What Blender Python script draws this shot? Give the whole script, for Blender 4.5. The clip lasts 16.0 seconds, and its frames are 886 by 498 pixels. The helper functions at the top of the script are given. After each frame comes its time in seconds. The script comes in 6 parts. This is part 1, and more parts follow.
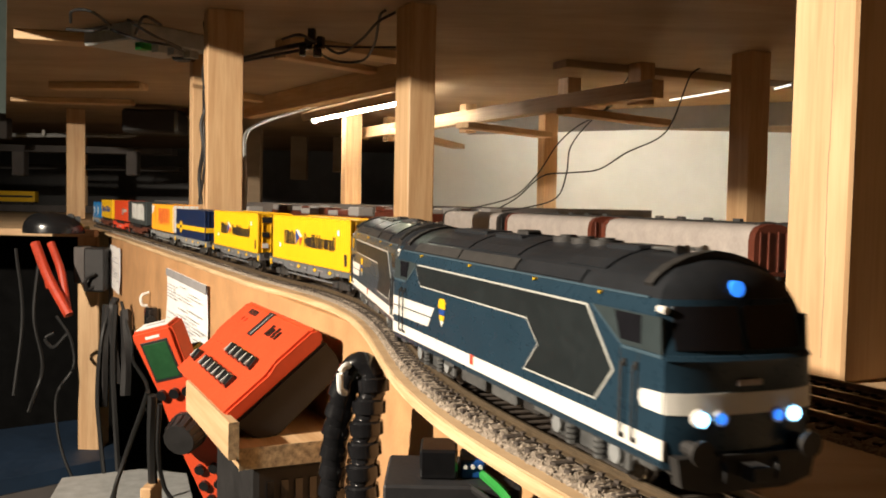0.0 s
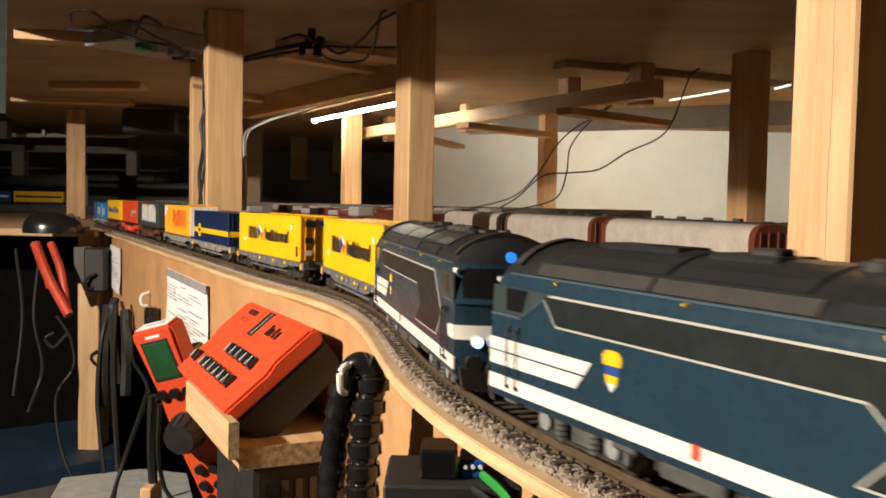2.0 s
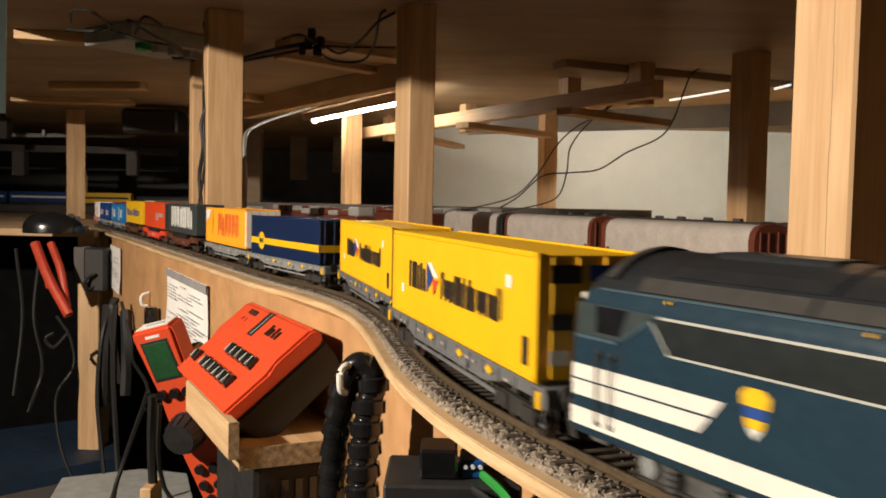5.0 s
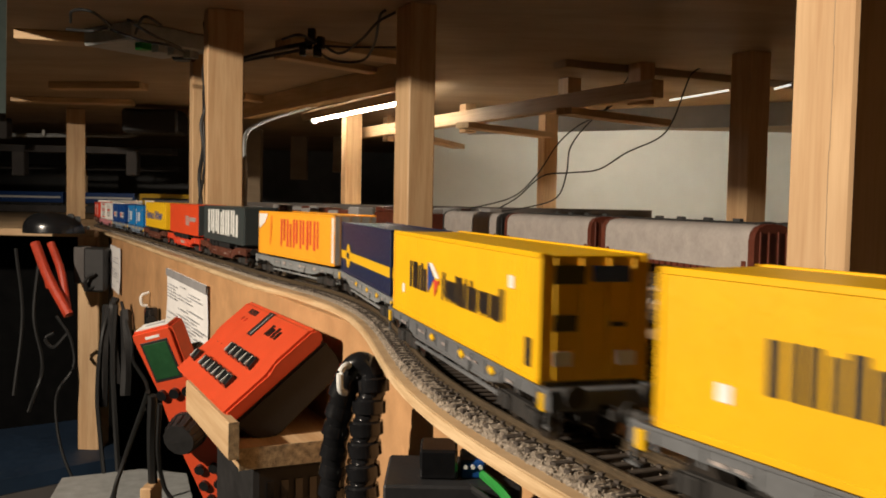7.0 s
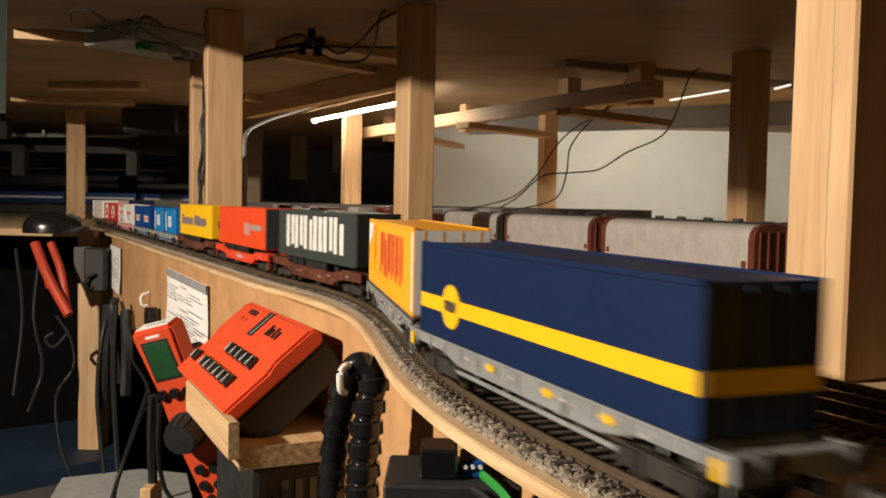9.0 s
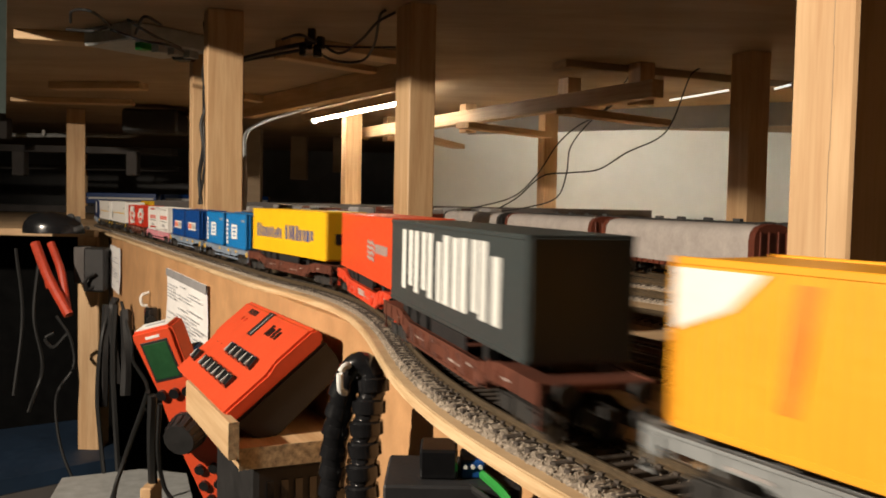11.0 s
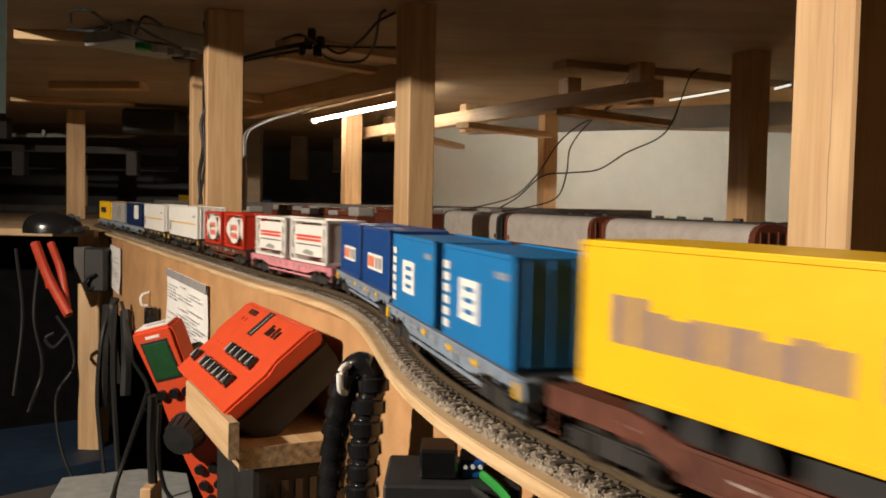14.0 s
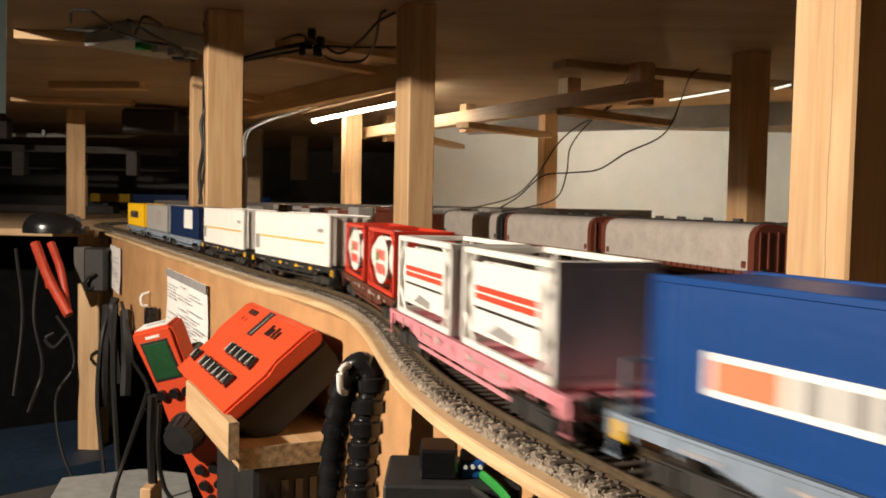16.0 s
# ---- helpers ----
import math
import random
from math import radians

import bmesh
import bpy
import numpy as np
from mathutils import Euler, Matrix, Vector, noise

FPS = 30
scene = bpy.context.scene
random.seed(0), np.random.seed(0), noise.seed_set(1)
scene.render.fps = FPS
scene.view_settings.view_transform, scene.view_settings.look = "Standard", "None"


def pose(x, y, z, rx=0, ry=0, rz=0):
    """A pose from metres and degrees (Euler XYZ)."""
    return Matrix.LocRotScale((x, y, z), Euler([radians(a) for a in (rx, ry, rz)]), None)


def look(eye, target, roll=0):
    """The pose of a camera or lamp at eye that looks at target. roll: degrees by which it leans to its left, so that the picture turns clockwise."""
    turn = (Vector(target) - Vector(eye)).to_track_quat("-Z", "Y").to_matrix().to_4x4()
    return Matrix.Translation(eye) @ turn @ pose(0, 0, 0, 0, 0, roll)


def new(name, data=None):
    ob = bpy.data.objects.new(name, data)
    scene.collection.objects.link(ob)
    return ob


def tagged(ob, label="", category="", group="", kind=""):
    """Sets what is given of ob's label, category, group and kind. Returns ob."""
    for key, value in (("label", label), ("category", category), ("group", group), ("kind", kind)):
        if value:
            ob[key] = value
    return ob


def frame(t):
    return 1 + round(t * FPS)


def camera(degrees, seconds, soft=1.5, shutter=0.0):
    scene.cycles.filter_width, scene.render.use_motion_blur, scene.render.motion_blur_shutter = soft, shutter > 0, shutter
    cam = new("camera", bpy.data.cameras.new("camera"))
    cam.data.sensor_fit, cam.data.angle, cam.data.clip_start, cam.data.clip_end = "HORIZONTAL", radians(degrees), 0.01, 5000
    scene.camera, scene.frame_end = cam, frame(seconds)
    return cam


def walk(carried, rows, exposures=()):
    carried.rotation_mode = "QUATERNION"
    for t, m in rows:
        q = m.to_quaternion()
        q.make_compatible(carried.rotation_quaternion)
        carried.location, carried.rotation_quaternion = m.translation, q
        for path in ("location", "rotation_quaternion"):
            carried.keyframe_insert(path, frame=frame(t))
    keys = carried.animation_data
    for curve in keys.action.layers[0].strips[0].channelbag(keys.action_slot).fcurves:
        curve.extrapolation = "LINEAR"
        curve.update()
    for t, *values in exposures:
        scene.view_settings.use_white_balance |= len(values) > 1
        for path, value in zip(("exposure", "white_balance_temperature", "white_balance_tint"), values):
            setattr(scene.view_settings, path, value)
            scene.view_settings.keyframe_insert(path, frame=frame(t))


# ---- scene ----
# Millimetres round the layout: x to the right, y away from the camera, z from the rail tops, which lie 1 m above the floor.
cam = camera(52.58, 16.0, soft=1.8, shutter=0.95)


def mm(x, y, z):
    return (x / 1000, y / 1000, 1 + z / 1000)


EXPOSURES = [(0.0, 0.7), (1.5, 0.54), (3.5, 0.43), (6.3, 0.0), (7.0, -0.05), (8.5, -0.05), (9.0, 0.15), (11.5, 0.17), (12.5, 0.25), (14.0, 0.03), (14.5, 0.0), (15.5, 0.06), (16.0, 0.32)]
EYE = mm(0, 0, 56.3)
_a = radians(2.967)
cam_pose = look(EYE, (0, EYE[1] + math.cos(_a), EYE[2] - math.sin(_a)), 1.17)
# the camcorder opens and closes its iris as bright containers pass
walk(cam, [(0.0, cam_pose), (16.0, cam_pose)], EXPOSURES)

# ---- light ----
world = bpy.data.worlds.new("world")
scene.world = world
world.use_nodes = True
world.node_tree.nodes["Background"].inputs[0].default_value = (1.0, 0.8, 0.6, 1)
world.node_tree.nodes["Background"].inputs[1].default_value = 0.035


def lamp(name, kind, place, power, colour, target=None, **more):
    data = bpy.data.lights.new(name, kind)
    data.energy, data.color = power, colour
    for k, v in more.items():
        if k == "radius":
            data.shadow_soft_size = v
        elif k == "size":
            data.shape, data.size, data.size_y = "RECTANGLE", v[0], v[1]
        elif k == "cone":
            data.spot_size, data.spot_blend = radians(v[0]), v[1]
    ob = new(name, data)
    ob.matrix_world = look(place, target) if target else Matrix.Translation(place)
    return ob


LAMP_AT = mm(-1080, -100, 511)
lamp("work_lamp", "SPOT", LAMP_AT, 110, (1.0, 0.86, 0.70), mm(0, 700, 40), radius=0.022, cone=(138, 0.6))

# ---- materials ----


def material(name, colour, rough=0.5, metal=0.0, vary=0.15, scale=40.0, bump=0.0, bump_scale=None, coat=0.0, tint=None, stretch=(1, 1, 1), emit=0.0, coords="Object"):
    """A surface with two scales of uneven colour and fine relief. Scales are per metre."""
    m = bpy.data.materials.new(name)
    m.use_nodes = True
    nt = m.node_tree
    b = nt.nodes["Principled BSDF"]
    L = nt.links.new
    tc = nt.nodes.new("ShaderNodeTexCoord")
    mp = nt.nodes.new("ShaderNodeMapping")
    mp.inputs["Scale"].default_value = stretch
    L(tc.outputs[coords], mp.inputs[0])
    n1 = nt.nodes.new("ShaderNodeTexNoise")
    n1.inputs["Scale"].default_value, n1.inputs["Detail"].default_value = scale, 6
    n2 = nt.nodes.new("ShaderNodeTexNoise")
    n2.inputs["Scale"].default_value, n2.inputs["Detail"].default_value = scale * 7, 3
    L(mp.outputs[0], n1.inputs[0])
    L(mp.outputs[0], n2.inputs[0])
    mix = nt.nodes.new("ShaderNodeMix")
    mix.data_type = "FLOAT"
    mix.inputs[0].default_value = 0.35
    L(n1.outputs[0], mix.inputs[2])
    L(n2.outputs[0], mix.inputs[3])
    ramp = nt.nodes.new("ShaderNodeValToRGB")
    c = Vector(colour)
    t = Vector(tint) if tint else c * (1 - 1.6 * vary)
    u = c * (1 + vary)
    ramp.color_ramp.elements[0].position, ramp.color_ramp.elements[1].position = 0.32, 0.68
    ramp.color_ramp.elements[0].color = (*t, 1)
    ramp.color_ramp.elements[1].color = (*[min(v, 1) for v in u], 1)
    L(mix.outputs[0], ramp.inputs[0])
    L(ramp.outputs[0], b.inputs["Base Color"])
    rr = nt.nodes.new("ShaderNodeMapRange")
    rr.inputs["To Min"].default_value, rr.inputs["To Max"].default_value = max(rough - 0.1, 0.02), min(rough + 0.1, 1)
    L(n2.outputs[0], rr.inputs[0])
    L(rr.outputs[0], b.inputs["Roughness"])
    b.inputs["Metallic"].default_value = metal
    b.inputs["Coat Weight"].default_value = coat
    if bump:
        n3 = nt.nodes.new("ShaderNodeTexNoise")
        n3.inputs["Scale"].default_value, n3.inputs["Detail"].default_value = bump_scale or scale * 5, 4
        L(mp.outputs[0], n3.inputs[0])
        bp = nt.nodes.new("ShaderNodeBump")
        bp.inputs["Strength"].default_value, bp.inputs["Distance"].default_value = bump, 0.0015
        L(n3.outputs[0], bp.inputs["Height"])
        L(bp.outputs[0], b.inputs["Normal"])
    if emit:
        b.inputs["Emission Color"].default_value = (*colour, 1)
        b.inputs["Emission Strength"].default_value = emit
    return m


def wood(name, light, dark, along=(1, 1, 0.06), rings=90.0, rough=0.6):
    """Sawn timber: long grain with darker year rings and a few stains."""
    m = bpy.data.materials.new(name)
    m.use_nodes = True
    nt = m.node_tree
    b = nt.nodes["Principled BSDF"]
    L = nt.links.new
    tc = nt.nodes.new("ShaderNodeTexCoord")
    oi = nt.nodes.new("ShaderNodeObjectInfo")
    mp = nt.nodes.new("ShaderNodeMapping")
    mp.inputs["Scale"].default_value = along
    add = nt.nodes.new("ShaderNodeVectorMath")
    add.operation = "ADD"
    L(tc.outputs["Object"], add.inputs[0])
    L(oi.outputs["Random"], add.inputs[1])
    L(add.outputs[0], mp.inputs[0])
    n1 = nt.nodes.new("ShaderNodeTexNoise")
    n1.inputs["Scale"].default_value, n1.inputs["Detail"].default_value, n1.inputs["Distortion"].default_value = rings, 5, 0.6
    n2 = nt.nodes.new("ShaderNodeTexNoise")
    n2.inputs["Scale"].default_value, n2.inputs["Detail"].default_value = rings * 6, 3
    n4 = nt.nodes.new("ShaderNodeTexNoise")
    n4.inputs["Scale"].default_value, n4.inputs["Detail"].default_value = 6, 2
    L(mp.outputs[0], n1.inputs[0])
    L(mp.outputs[0], n2.inputs[0])
    L(tc.outputs["Object"], n4.inputs[0])
    mix = nt.nodes.new("ShaderNodeMix")
    mix.data_type = "FLOAT"
    mix.inputs[0].default_value = 0.3
    L(n1.outputs[0], mix.inputs[2])
    L(n2.outputs[0], mix.inputs[3])
    ramp = nt.nodes.new("ShaderNodeValToRGB")
    e = ramp.color_ramp.elements
    e[0].position, e[1].position = 0.36, 0.6
    e[0].color, e[1].color = (*dark, 1), (*light, 1)
    L(mix.outputs[0], ramp.inputs[0])
    stain = nt.nodes.new("ShaderNodeMapRange")
    stain.inputs["From Min"].default_value, stain.inputs["From Max"].default_value = 0.3, 0.7
    stain.inputs["To Min"].default_value, stain.inputs["To Max"].default_value = 0.8, 1.08
    L(n4.outputs[0], stain.inputs[0])
    mul = nt.nodes.new("ShaderNodeVectorMath")
    mul.operation = "SCALE"
    L(ramp.outputs[0], mul.inputs[0])
    L(stain.outputs[0], mul.inputs["Scale"])
    L(mul.outputs[0], b.inputs["Base Color"])
    b.inputs["Roughness"].default_value = rough
    bp = nt.nodes.new("ShaderNodeBump")
    bp.inputs["Strength"].default_value, bp.inputs["Distance"].default_value = 0.25, 0.0008
    L(mix.outputs[0], bp.inputs["Height"])
    L(bp.outputs[0], b.inputs["Normal"])
    return m


M_PINE = wood("pine", (0.66, 0.44, 0.24), (0.52, 0.31, 0.15))
M_PINE_X = wood("pine_lengthwise", (0.62, 0.43, 0.24), (0.48, 0.30, 0.15), along=(0.06, 1, 1))
# darker copy of the board's plywood: the deck's shade is in it
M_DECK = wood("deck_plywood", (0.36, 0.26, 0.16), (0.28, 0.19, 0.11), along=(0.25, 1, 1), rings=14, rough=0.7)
M_PLY = wood("board_plywood", (0.60, 0.42, 0.24), (0.46, 0.30, 0.16), along=(0.2, 1, 1), rings=25, rough=0.7)
M_PLYEDGE = wood("ply_edge", (0.68, 0.49, 0.28), (0.46, 0.29, 0.14), along=(0.3, 0.3, 6), rings=60)
M_HARD = material("hardboard", (0.50, 0.275, 0.125), 0.55, vary=0.16, scale=14, bump=0.2, bump_scale=300)
M_ROUGHEDGE = material("rough_board_edge", (0.44, 0.34, 0.2), 0.9, vary=0.45, scale=260, bump=0.8)
M_BALLAST = material("ballast_grain", (0.36, 0.30, 0.235), 0.95, vary=0.4, scale=700, bump=0.5)
M_RAIL = material("rail_metal", (0.30, 0.23, 0.15), 0.35, 0.85, scale=200)
M_SLEEPER = material("sleeper", (0.055, 0.042, 0.032), 0.75, vary=0.3, scale=400)
M_WALL = material("wall_plaster", (0.70, 0.73, 0.71), 0.9, vary=0.05, scale=3, bump=0.1)
# dark tone that stands in for shade on the wall end and far things
M_GLOOM = material("gloom_grey", (0.10, 0.09, 0.085), 0.95, vary=0.3, scale=3)
# grey that carries the dimness of far and upper wall in its colour
M_DIMWALL = material("dim_grey_wall", (0.24, 0.24, 0.24), 0.95, vary=0.15, scale=3)
M_FLOOR = material("floor_lino", (0.13, 0.14, 0.11), 0.5, vary=0.25, scale=12)
M_BLACK = material("black_plastic", (0.011, 0.011, 0.012), 0.2, vary=0.2, scale=60, coat=0.4)
# near-black that stands in for the deep shade under the board
M_UNDERDARK = material("under_board_dark", (0.004, 0.004, 0.004), 0.95, vary=0.3, scale=40)
M_MATTBLACK = material("matt_black", (0.014, 0.013, 0.013), 0.6, vary=0.3, scale=60)
M_RUBBER = material("cable_rubber", (0.009, 0.009, 0.009), 0.6, vary=0.2, scale=60)
M_GREY = material("grey_plastic", (0.42, 0.43, 0.42), 0.5, vary=0.15, scale=60)
M_WHITE = material("white_plastic", (0.75, 0.74, 0.70), 0.4, vary=0.06, scale=60)
M_PAPER = material("paper", (0.78, 0.76, 0.74), 0.9, vary=0.05, scale=20, bump=0.1, bump_scale=40)
M_INK = material("ink", (0.38, 0.38, 0.4), 0.9, vary=0.1)
M_TOP = material("paper_head", (0.26, 0.25, 0.25), 0.9, vary=0.1)
M_RED = material("red_plastic", (0.66, 0.075, 0.025), 0.38, vary=0.06, scale=50, bump=0.05, bump_scale=900)
M_TOOL = material("red_tool_paint", (0.55, 0.06, 0.025), 0.4, vary=0.2, scale=40)
M_LCD = material("lcd_green", (0.02, 0.075, 0.03), 0.2, vary=0.15, scale=40)
M_BLUE = material("blue_lid", (0.012, 0.03, 0.062), 0.6, vary=0.2, scale=9)
M_SOCKET = material("blue_socket", (0.01, 0.07, 0.28), 0.4)
M_GREEN = material("green_wire", (0.03, 0.28, 0.05), 0.4)
M_CURTAIN = material("pale_curtain", (0.26, 0.33, 0.31), 0.9, vary=0.1, scale=10)
M_TUBE = material("fluorescent_tube", (1.0, 0.93, 0.78), 0.3, emit=54)
# strong fill tube for the white wall, kept out of view
M_WALL_FILL = material("wall_fill_tube", (1.0, 0.93, 0.78), 0.3, emit=125)
# weak glow for gaps where light comes between the boards
M_GLOW = material("lit_gap", (1.0, 0.97, 0.88), 0.4, emit=0.9)
M_CASING = material("lamp_casing", (0.55, 0.5, 0.42), 0.35, vary=0.1)


def translucent(name, colour):
    m = bpy.data.materials.new(name)
    m.use_nodes = True
    nt = m.node_tree
    t = nt.nodes.new("ShaderNodeBsdfTranslucent")
    t.inputs[0].default_value = (*colour, 1)
    mix = nt.nodes.new("ShaderNodeMixShader")
    mix.inputs[0].default_value = 0.5
    nt.links.new(nt.nodes["Principled BSDF"].outputs[0], mix.inputs[1])
    nt.links.new(t.outputs[0], mix.inputs[2])
    nt.nodes["Principled BSDF"].inputs["Base Color"].default_value = (*colour, 1)
    nt.nodes["Principled BSDF"].inputs["Roughness"].default_value = 0.9
    nt.links.new(mix.outputs[0], nt.nodes["Material Output"].inputs[0])
    return m


M_VEIL = translucent("veil_cloth", (0.55, 0.68, 0.62))
M_UNDERDARK.node_tree.nodes["Principled BSDF"].inputs["Specular IOR Level"].default_value = 0.05
M_BOXGREY = material("charcoal_case", (0.022, 0.022, 0.024), 0.55, vary=0.25, scale=80)

# ---- building ----


def box(bm, x0, x1, y0, y1, z0, z1, bevel=0.0, seg=1):
    """A box, given and measured in millimetres."""
    r = bmesh.ops.create_cube(bm, size=1)
    vs = r["verts"]
    for v in vs:
        v.co = Vector(((x0 + (v.co.x + 0.5) * (x1 - x0)) / 1000, (y0 + (v.co.y + 0.5) * (y1 - y0)) / 1000, (z0 + (v.co.z + 0.5) * (z1 - z0)) / 1000))
    if bevel:
        es = list({e for v in vs for e in v.link_edges})
        bmesh.ops.bevel(bm, geom=es, offset=bevel / 1000, segments=seg, affect="EDGES", profile=0.6)
    return bm


def prism(bm, pts, axis, a, b):
    """A closed outline of (u, v) points in mm, drawn out from a to b along x, y or z."""
    def at(u, v, w):
        return Vector({"x": (w, u, v), "y": (u, w, v), "z": (u, v, w)}[axis]) / 1000
    lo = [bm.verts.new(at(u, v, a)) for u, v in pts]
    hi = [bm.verts.new(at(u, v, b)) for u, v in pts]
    n = len(pts)
    fs = [bm.faces.new(lo), bm.faces.new(hi)]
    for i in range(n):
        fs.append(bm.faces.new((lo[i], lo[(i + 1) % n], hi[(i + 1) % n], hi[i])))
    bmesh.ops.recalc_face_normals(bm, faces=fs)
    return bm


def rod(bm, a, b, r, n=12, r2=None):
    """A round bar in mm from a to b."""
    a, b = Vector(a) / 1000, Vector(b) / 1000
    m = Matrix.Translation((a + b) / 2) @ (b - a).to_track_quat("Z", "Y").to_matrix().to_4x4()
    bmesh.ops.create_cone(bm, cap_ends=True, segments=n, radius1=r / 1000, radius2=(r if r2 is None else r2) / 1000, depth=(b - a).length, matrix=m)
    return bm


def smooth_line(pts, n=8):
    """Points glide through the given ones."""
    P = [Vector(q) for q in pts]
    P = [2 * P[0] - P[1], *P, 2 * P[-1] - P[-2]]
    out = []
    for i in range(1, len(P) - 2):
        for k in range(n):
            t = k / n
            a, b, c, d = P[i - 1:i + 3]
            out.append(0.5 * ((2 * b) + (c - a) * t + (2 * a - 5 * b + 4 * c - d) * t * t + (3 * b - a - 3 * c + d) * t ** 3))
    out.append(P[-2])
    return out


def hose(bm, pts, r, n=8, steps=8):
    """A round cable in mm along a smooth line through the points."""
    line = smooth_line(pts, steps)
    rings = []
    for i, q in enumerate(line):
        d = (line[min(i + 1, len(line) - 1)] - line[max(i - 1, 0)]).normalized()
        s = d.cross(Vector((0.31, 0.2, 0.93))).normalized()
        u = d.cross(s)
        rings.append([bm.verts.new((q + (s * math.cos(2 * math.pi * k / n) + u * math.sin(2 * math.pi * k / n)) * r) / 1000) for k in range(n)])
    for p, q in zip(rings, rings[1:]):
        for k in range(n):
            bm.faces.new((p[k], p[(k + 1) % n], q[(k + 1) % n], q[k]))
    bm.faces.new(rings[0][::-1])
    bm.faces.new(rings[-1])
    return bm


def mesh_of(bm, mat, smooth=False):
    me = bpy.data.meshes.new("mesh")
    bmesh.ops.recalc_face_normals(bm, faces=bm.faces[:])
    bm.to_mesh(me)
    bm.free()
    me.materials.append(mat)
    if smooth:
        for f in me.polygons:
            f.use_smooth = True
        me.set_sharp_from_angle(angle=radians(35))
    return me


def part(name, bm, mat, parent=None, label="", smooth=False, at=None):
    """One mesh object, under its thing if one is given."""
    ob = new(name, mesh_of(bm, mat, smooth))
    if parent:
        ob.parent = parent
    if at is not None:
        ob.matrix_basis = at
    if label:
        ob["label"] = label
    return ob


def thing(name, label, category, at=None, group="", kind=""):
    ob = new(name)
    ob.empty_display_size = 0.02
    tagged(ob, label, category, group, kind)
    if at is not None:
        ob.matrix_basis = at
    return ob


def B(*a, **k):
    return box(bmesh.new(), *a, **k)


ON = Matrix.Translation((0, 0, 1))  # millimetre plan, lifted to the rail tops

RAIL = -2.5  # rail tops, in the plan's millimetres

# ---- the line of the main track ----
KNOT_S = [-3400, -2000, -1600, -1400, -1250, -900, -600, -300, 0, 80, 150, 210, 270, 330, 390, 450, 510, 570, 640, 720, 1000, 1800, 2900]
KNOT_H = [-172.0, -172.0, -120.0, -88.0, -63.5, -62.7, -63.5, -63.1, -63.5, -58.8, -65.1, -71.4, -76.8, -80.3, -80.0, -74.2, -67.7, -64.7, -62.2, -60.5, -59.9, -59.9, -59.9]
_s = np.arange(-3400, 2900, 4.0)
_h = np.radians(np.convolve(np.pad(np.interp(_s, KNOT_S, KNOT_H), 4, mode="edge"), np.ones(9) / 9, "valid"))
_x, _y = np.cumsum(np.cos(_h)) * 4, np.cumsum(np.sin(_h)) * 4
_i = int(np.argmin(abs(_s)))
_x, _y = _x - _x[_i] - 132.5, _y - _y[_i] + 714.7


def axis(s, off=0.0):
    """The place on the track at s mm, off mm to the left of travel, and the heading."""
    x, y, h = np.interp(s, _s, _x), np.interp(s, _s, _y), np.interp(s, _s, _h)
    return x - math.sin(h) * off, y + math.cos(h) * off, h


# how far the train has come, each half second
GONE = [4.5, 26.8, 48.7, 74.6, 104.6, 137.7, 172.2, 209.5, 249.0, 292.8, 339.0, 387.2, 437.0, 487.2, 537.5, 594.1, 654.8, 720.8, 792.3, 865.7, 942.8, 1024.7, 1109.0, 1191.8, 1275.9, 1367.4, 1465.7, 1566.5, 1666.4, 1765.9, 1862.9, 1960.4, 2057.3]


def gone(t):
    """How far the train has come at t seconds, in mm."""
    m = np.gradient(np.array(GONE, float))
    i = int(min(max(math.floor(2 * t), 0), len(GONE) - 2))
    u = 2 * t - i
    return (2 * u ** 3 - 3 * u ** 2 + 1) * GONE[i] + (u ** 3 - 2 * u ** 2 + u) * m[i] + (3 * u ** 2 - 2 * u ** 3) * GONE[i + 1] + (u ** 3 - u ** 2) * m[i + 1]


def on_track(s, half=58.0, off=0.0):
    """The pose of a vehicle whose middle is at s: x forwards, z up from the rail tops."""
    xa, ya, _ = axis(s - half, off)
    xb, yb, _ = axis(s + half, off)
    return Matrix.Translation(mm((xa + xb) / 2, (ya + yb) / 2, 0)) @ Matrix.Rotation(math.atan2(yb - ya, xb - xa), 4, "Z")


MOVING = []  # thing, its middle on the train at 0 s, its place on the vehicle


def rides(ob, s0, local=None):
    MOVING.append((ob, s0, local or Matrix.Identity(4)))
    return ob

# ---- large structure ----
GRID = radians(-65)  # posts and boards lie along this heading
GX, GY = Vector((math.cos(GRID), math.sin(GRID), 0)), Vector((-math.sin(GRID), math.cos(GRID), 0))


def grid_pose(x, y, z, turn=0.0):
    return Matrix.Translation(mm(x, y, z)) @ Matrix.Rotation(GRID + radians(turn), 4, "Z")


def setting(name, bm, mat, label, category, at=None, smooth=False):
    return tagged(part(name, bm, mat, at=at, smooth=smooth), label, category, kind="structure")


# closed room shapes the bounce light; side and near walls stay unseen
X0, X1, Y0, Y1 = -3600, 2600, -1900, 4300
setting("floor", B(X0, X1, Y0, Y1, -1060, -1000), M_FLOOR, "dull green-grey linoleum floor of a hobby room", "floor", ON)
setting("ceiling", B(X0, X1, Y0, Y1, 1400, 1460), M_CURTAIN, "pale green painted room ceiling", "ceiling", ON)
setting("wall_back", B(-40, X1, 2700, 2780, -1000, 1400), M_WALL, "plain white plastered wall behind the sidings", "wall", ON)
# wall end coloured dark: beyond it is only unlit space
setting("wall_return", B(-120, -41, 2700, Y1, -1000, 1400), M_GLOOM, "end of the white wall, coloured dark as shade", "wall", ON)
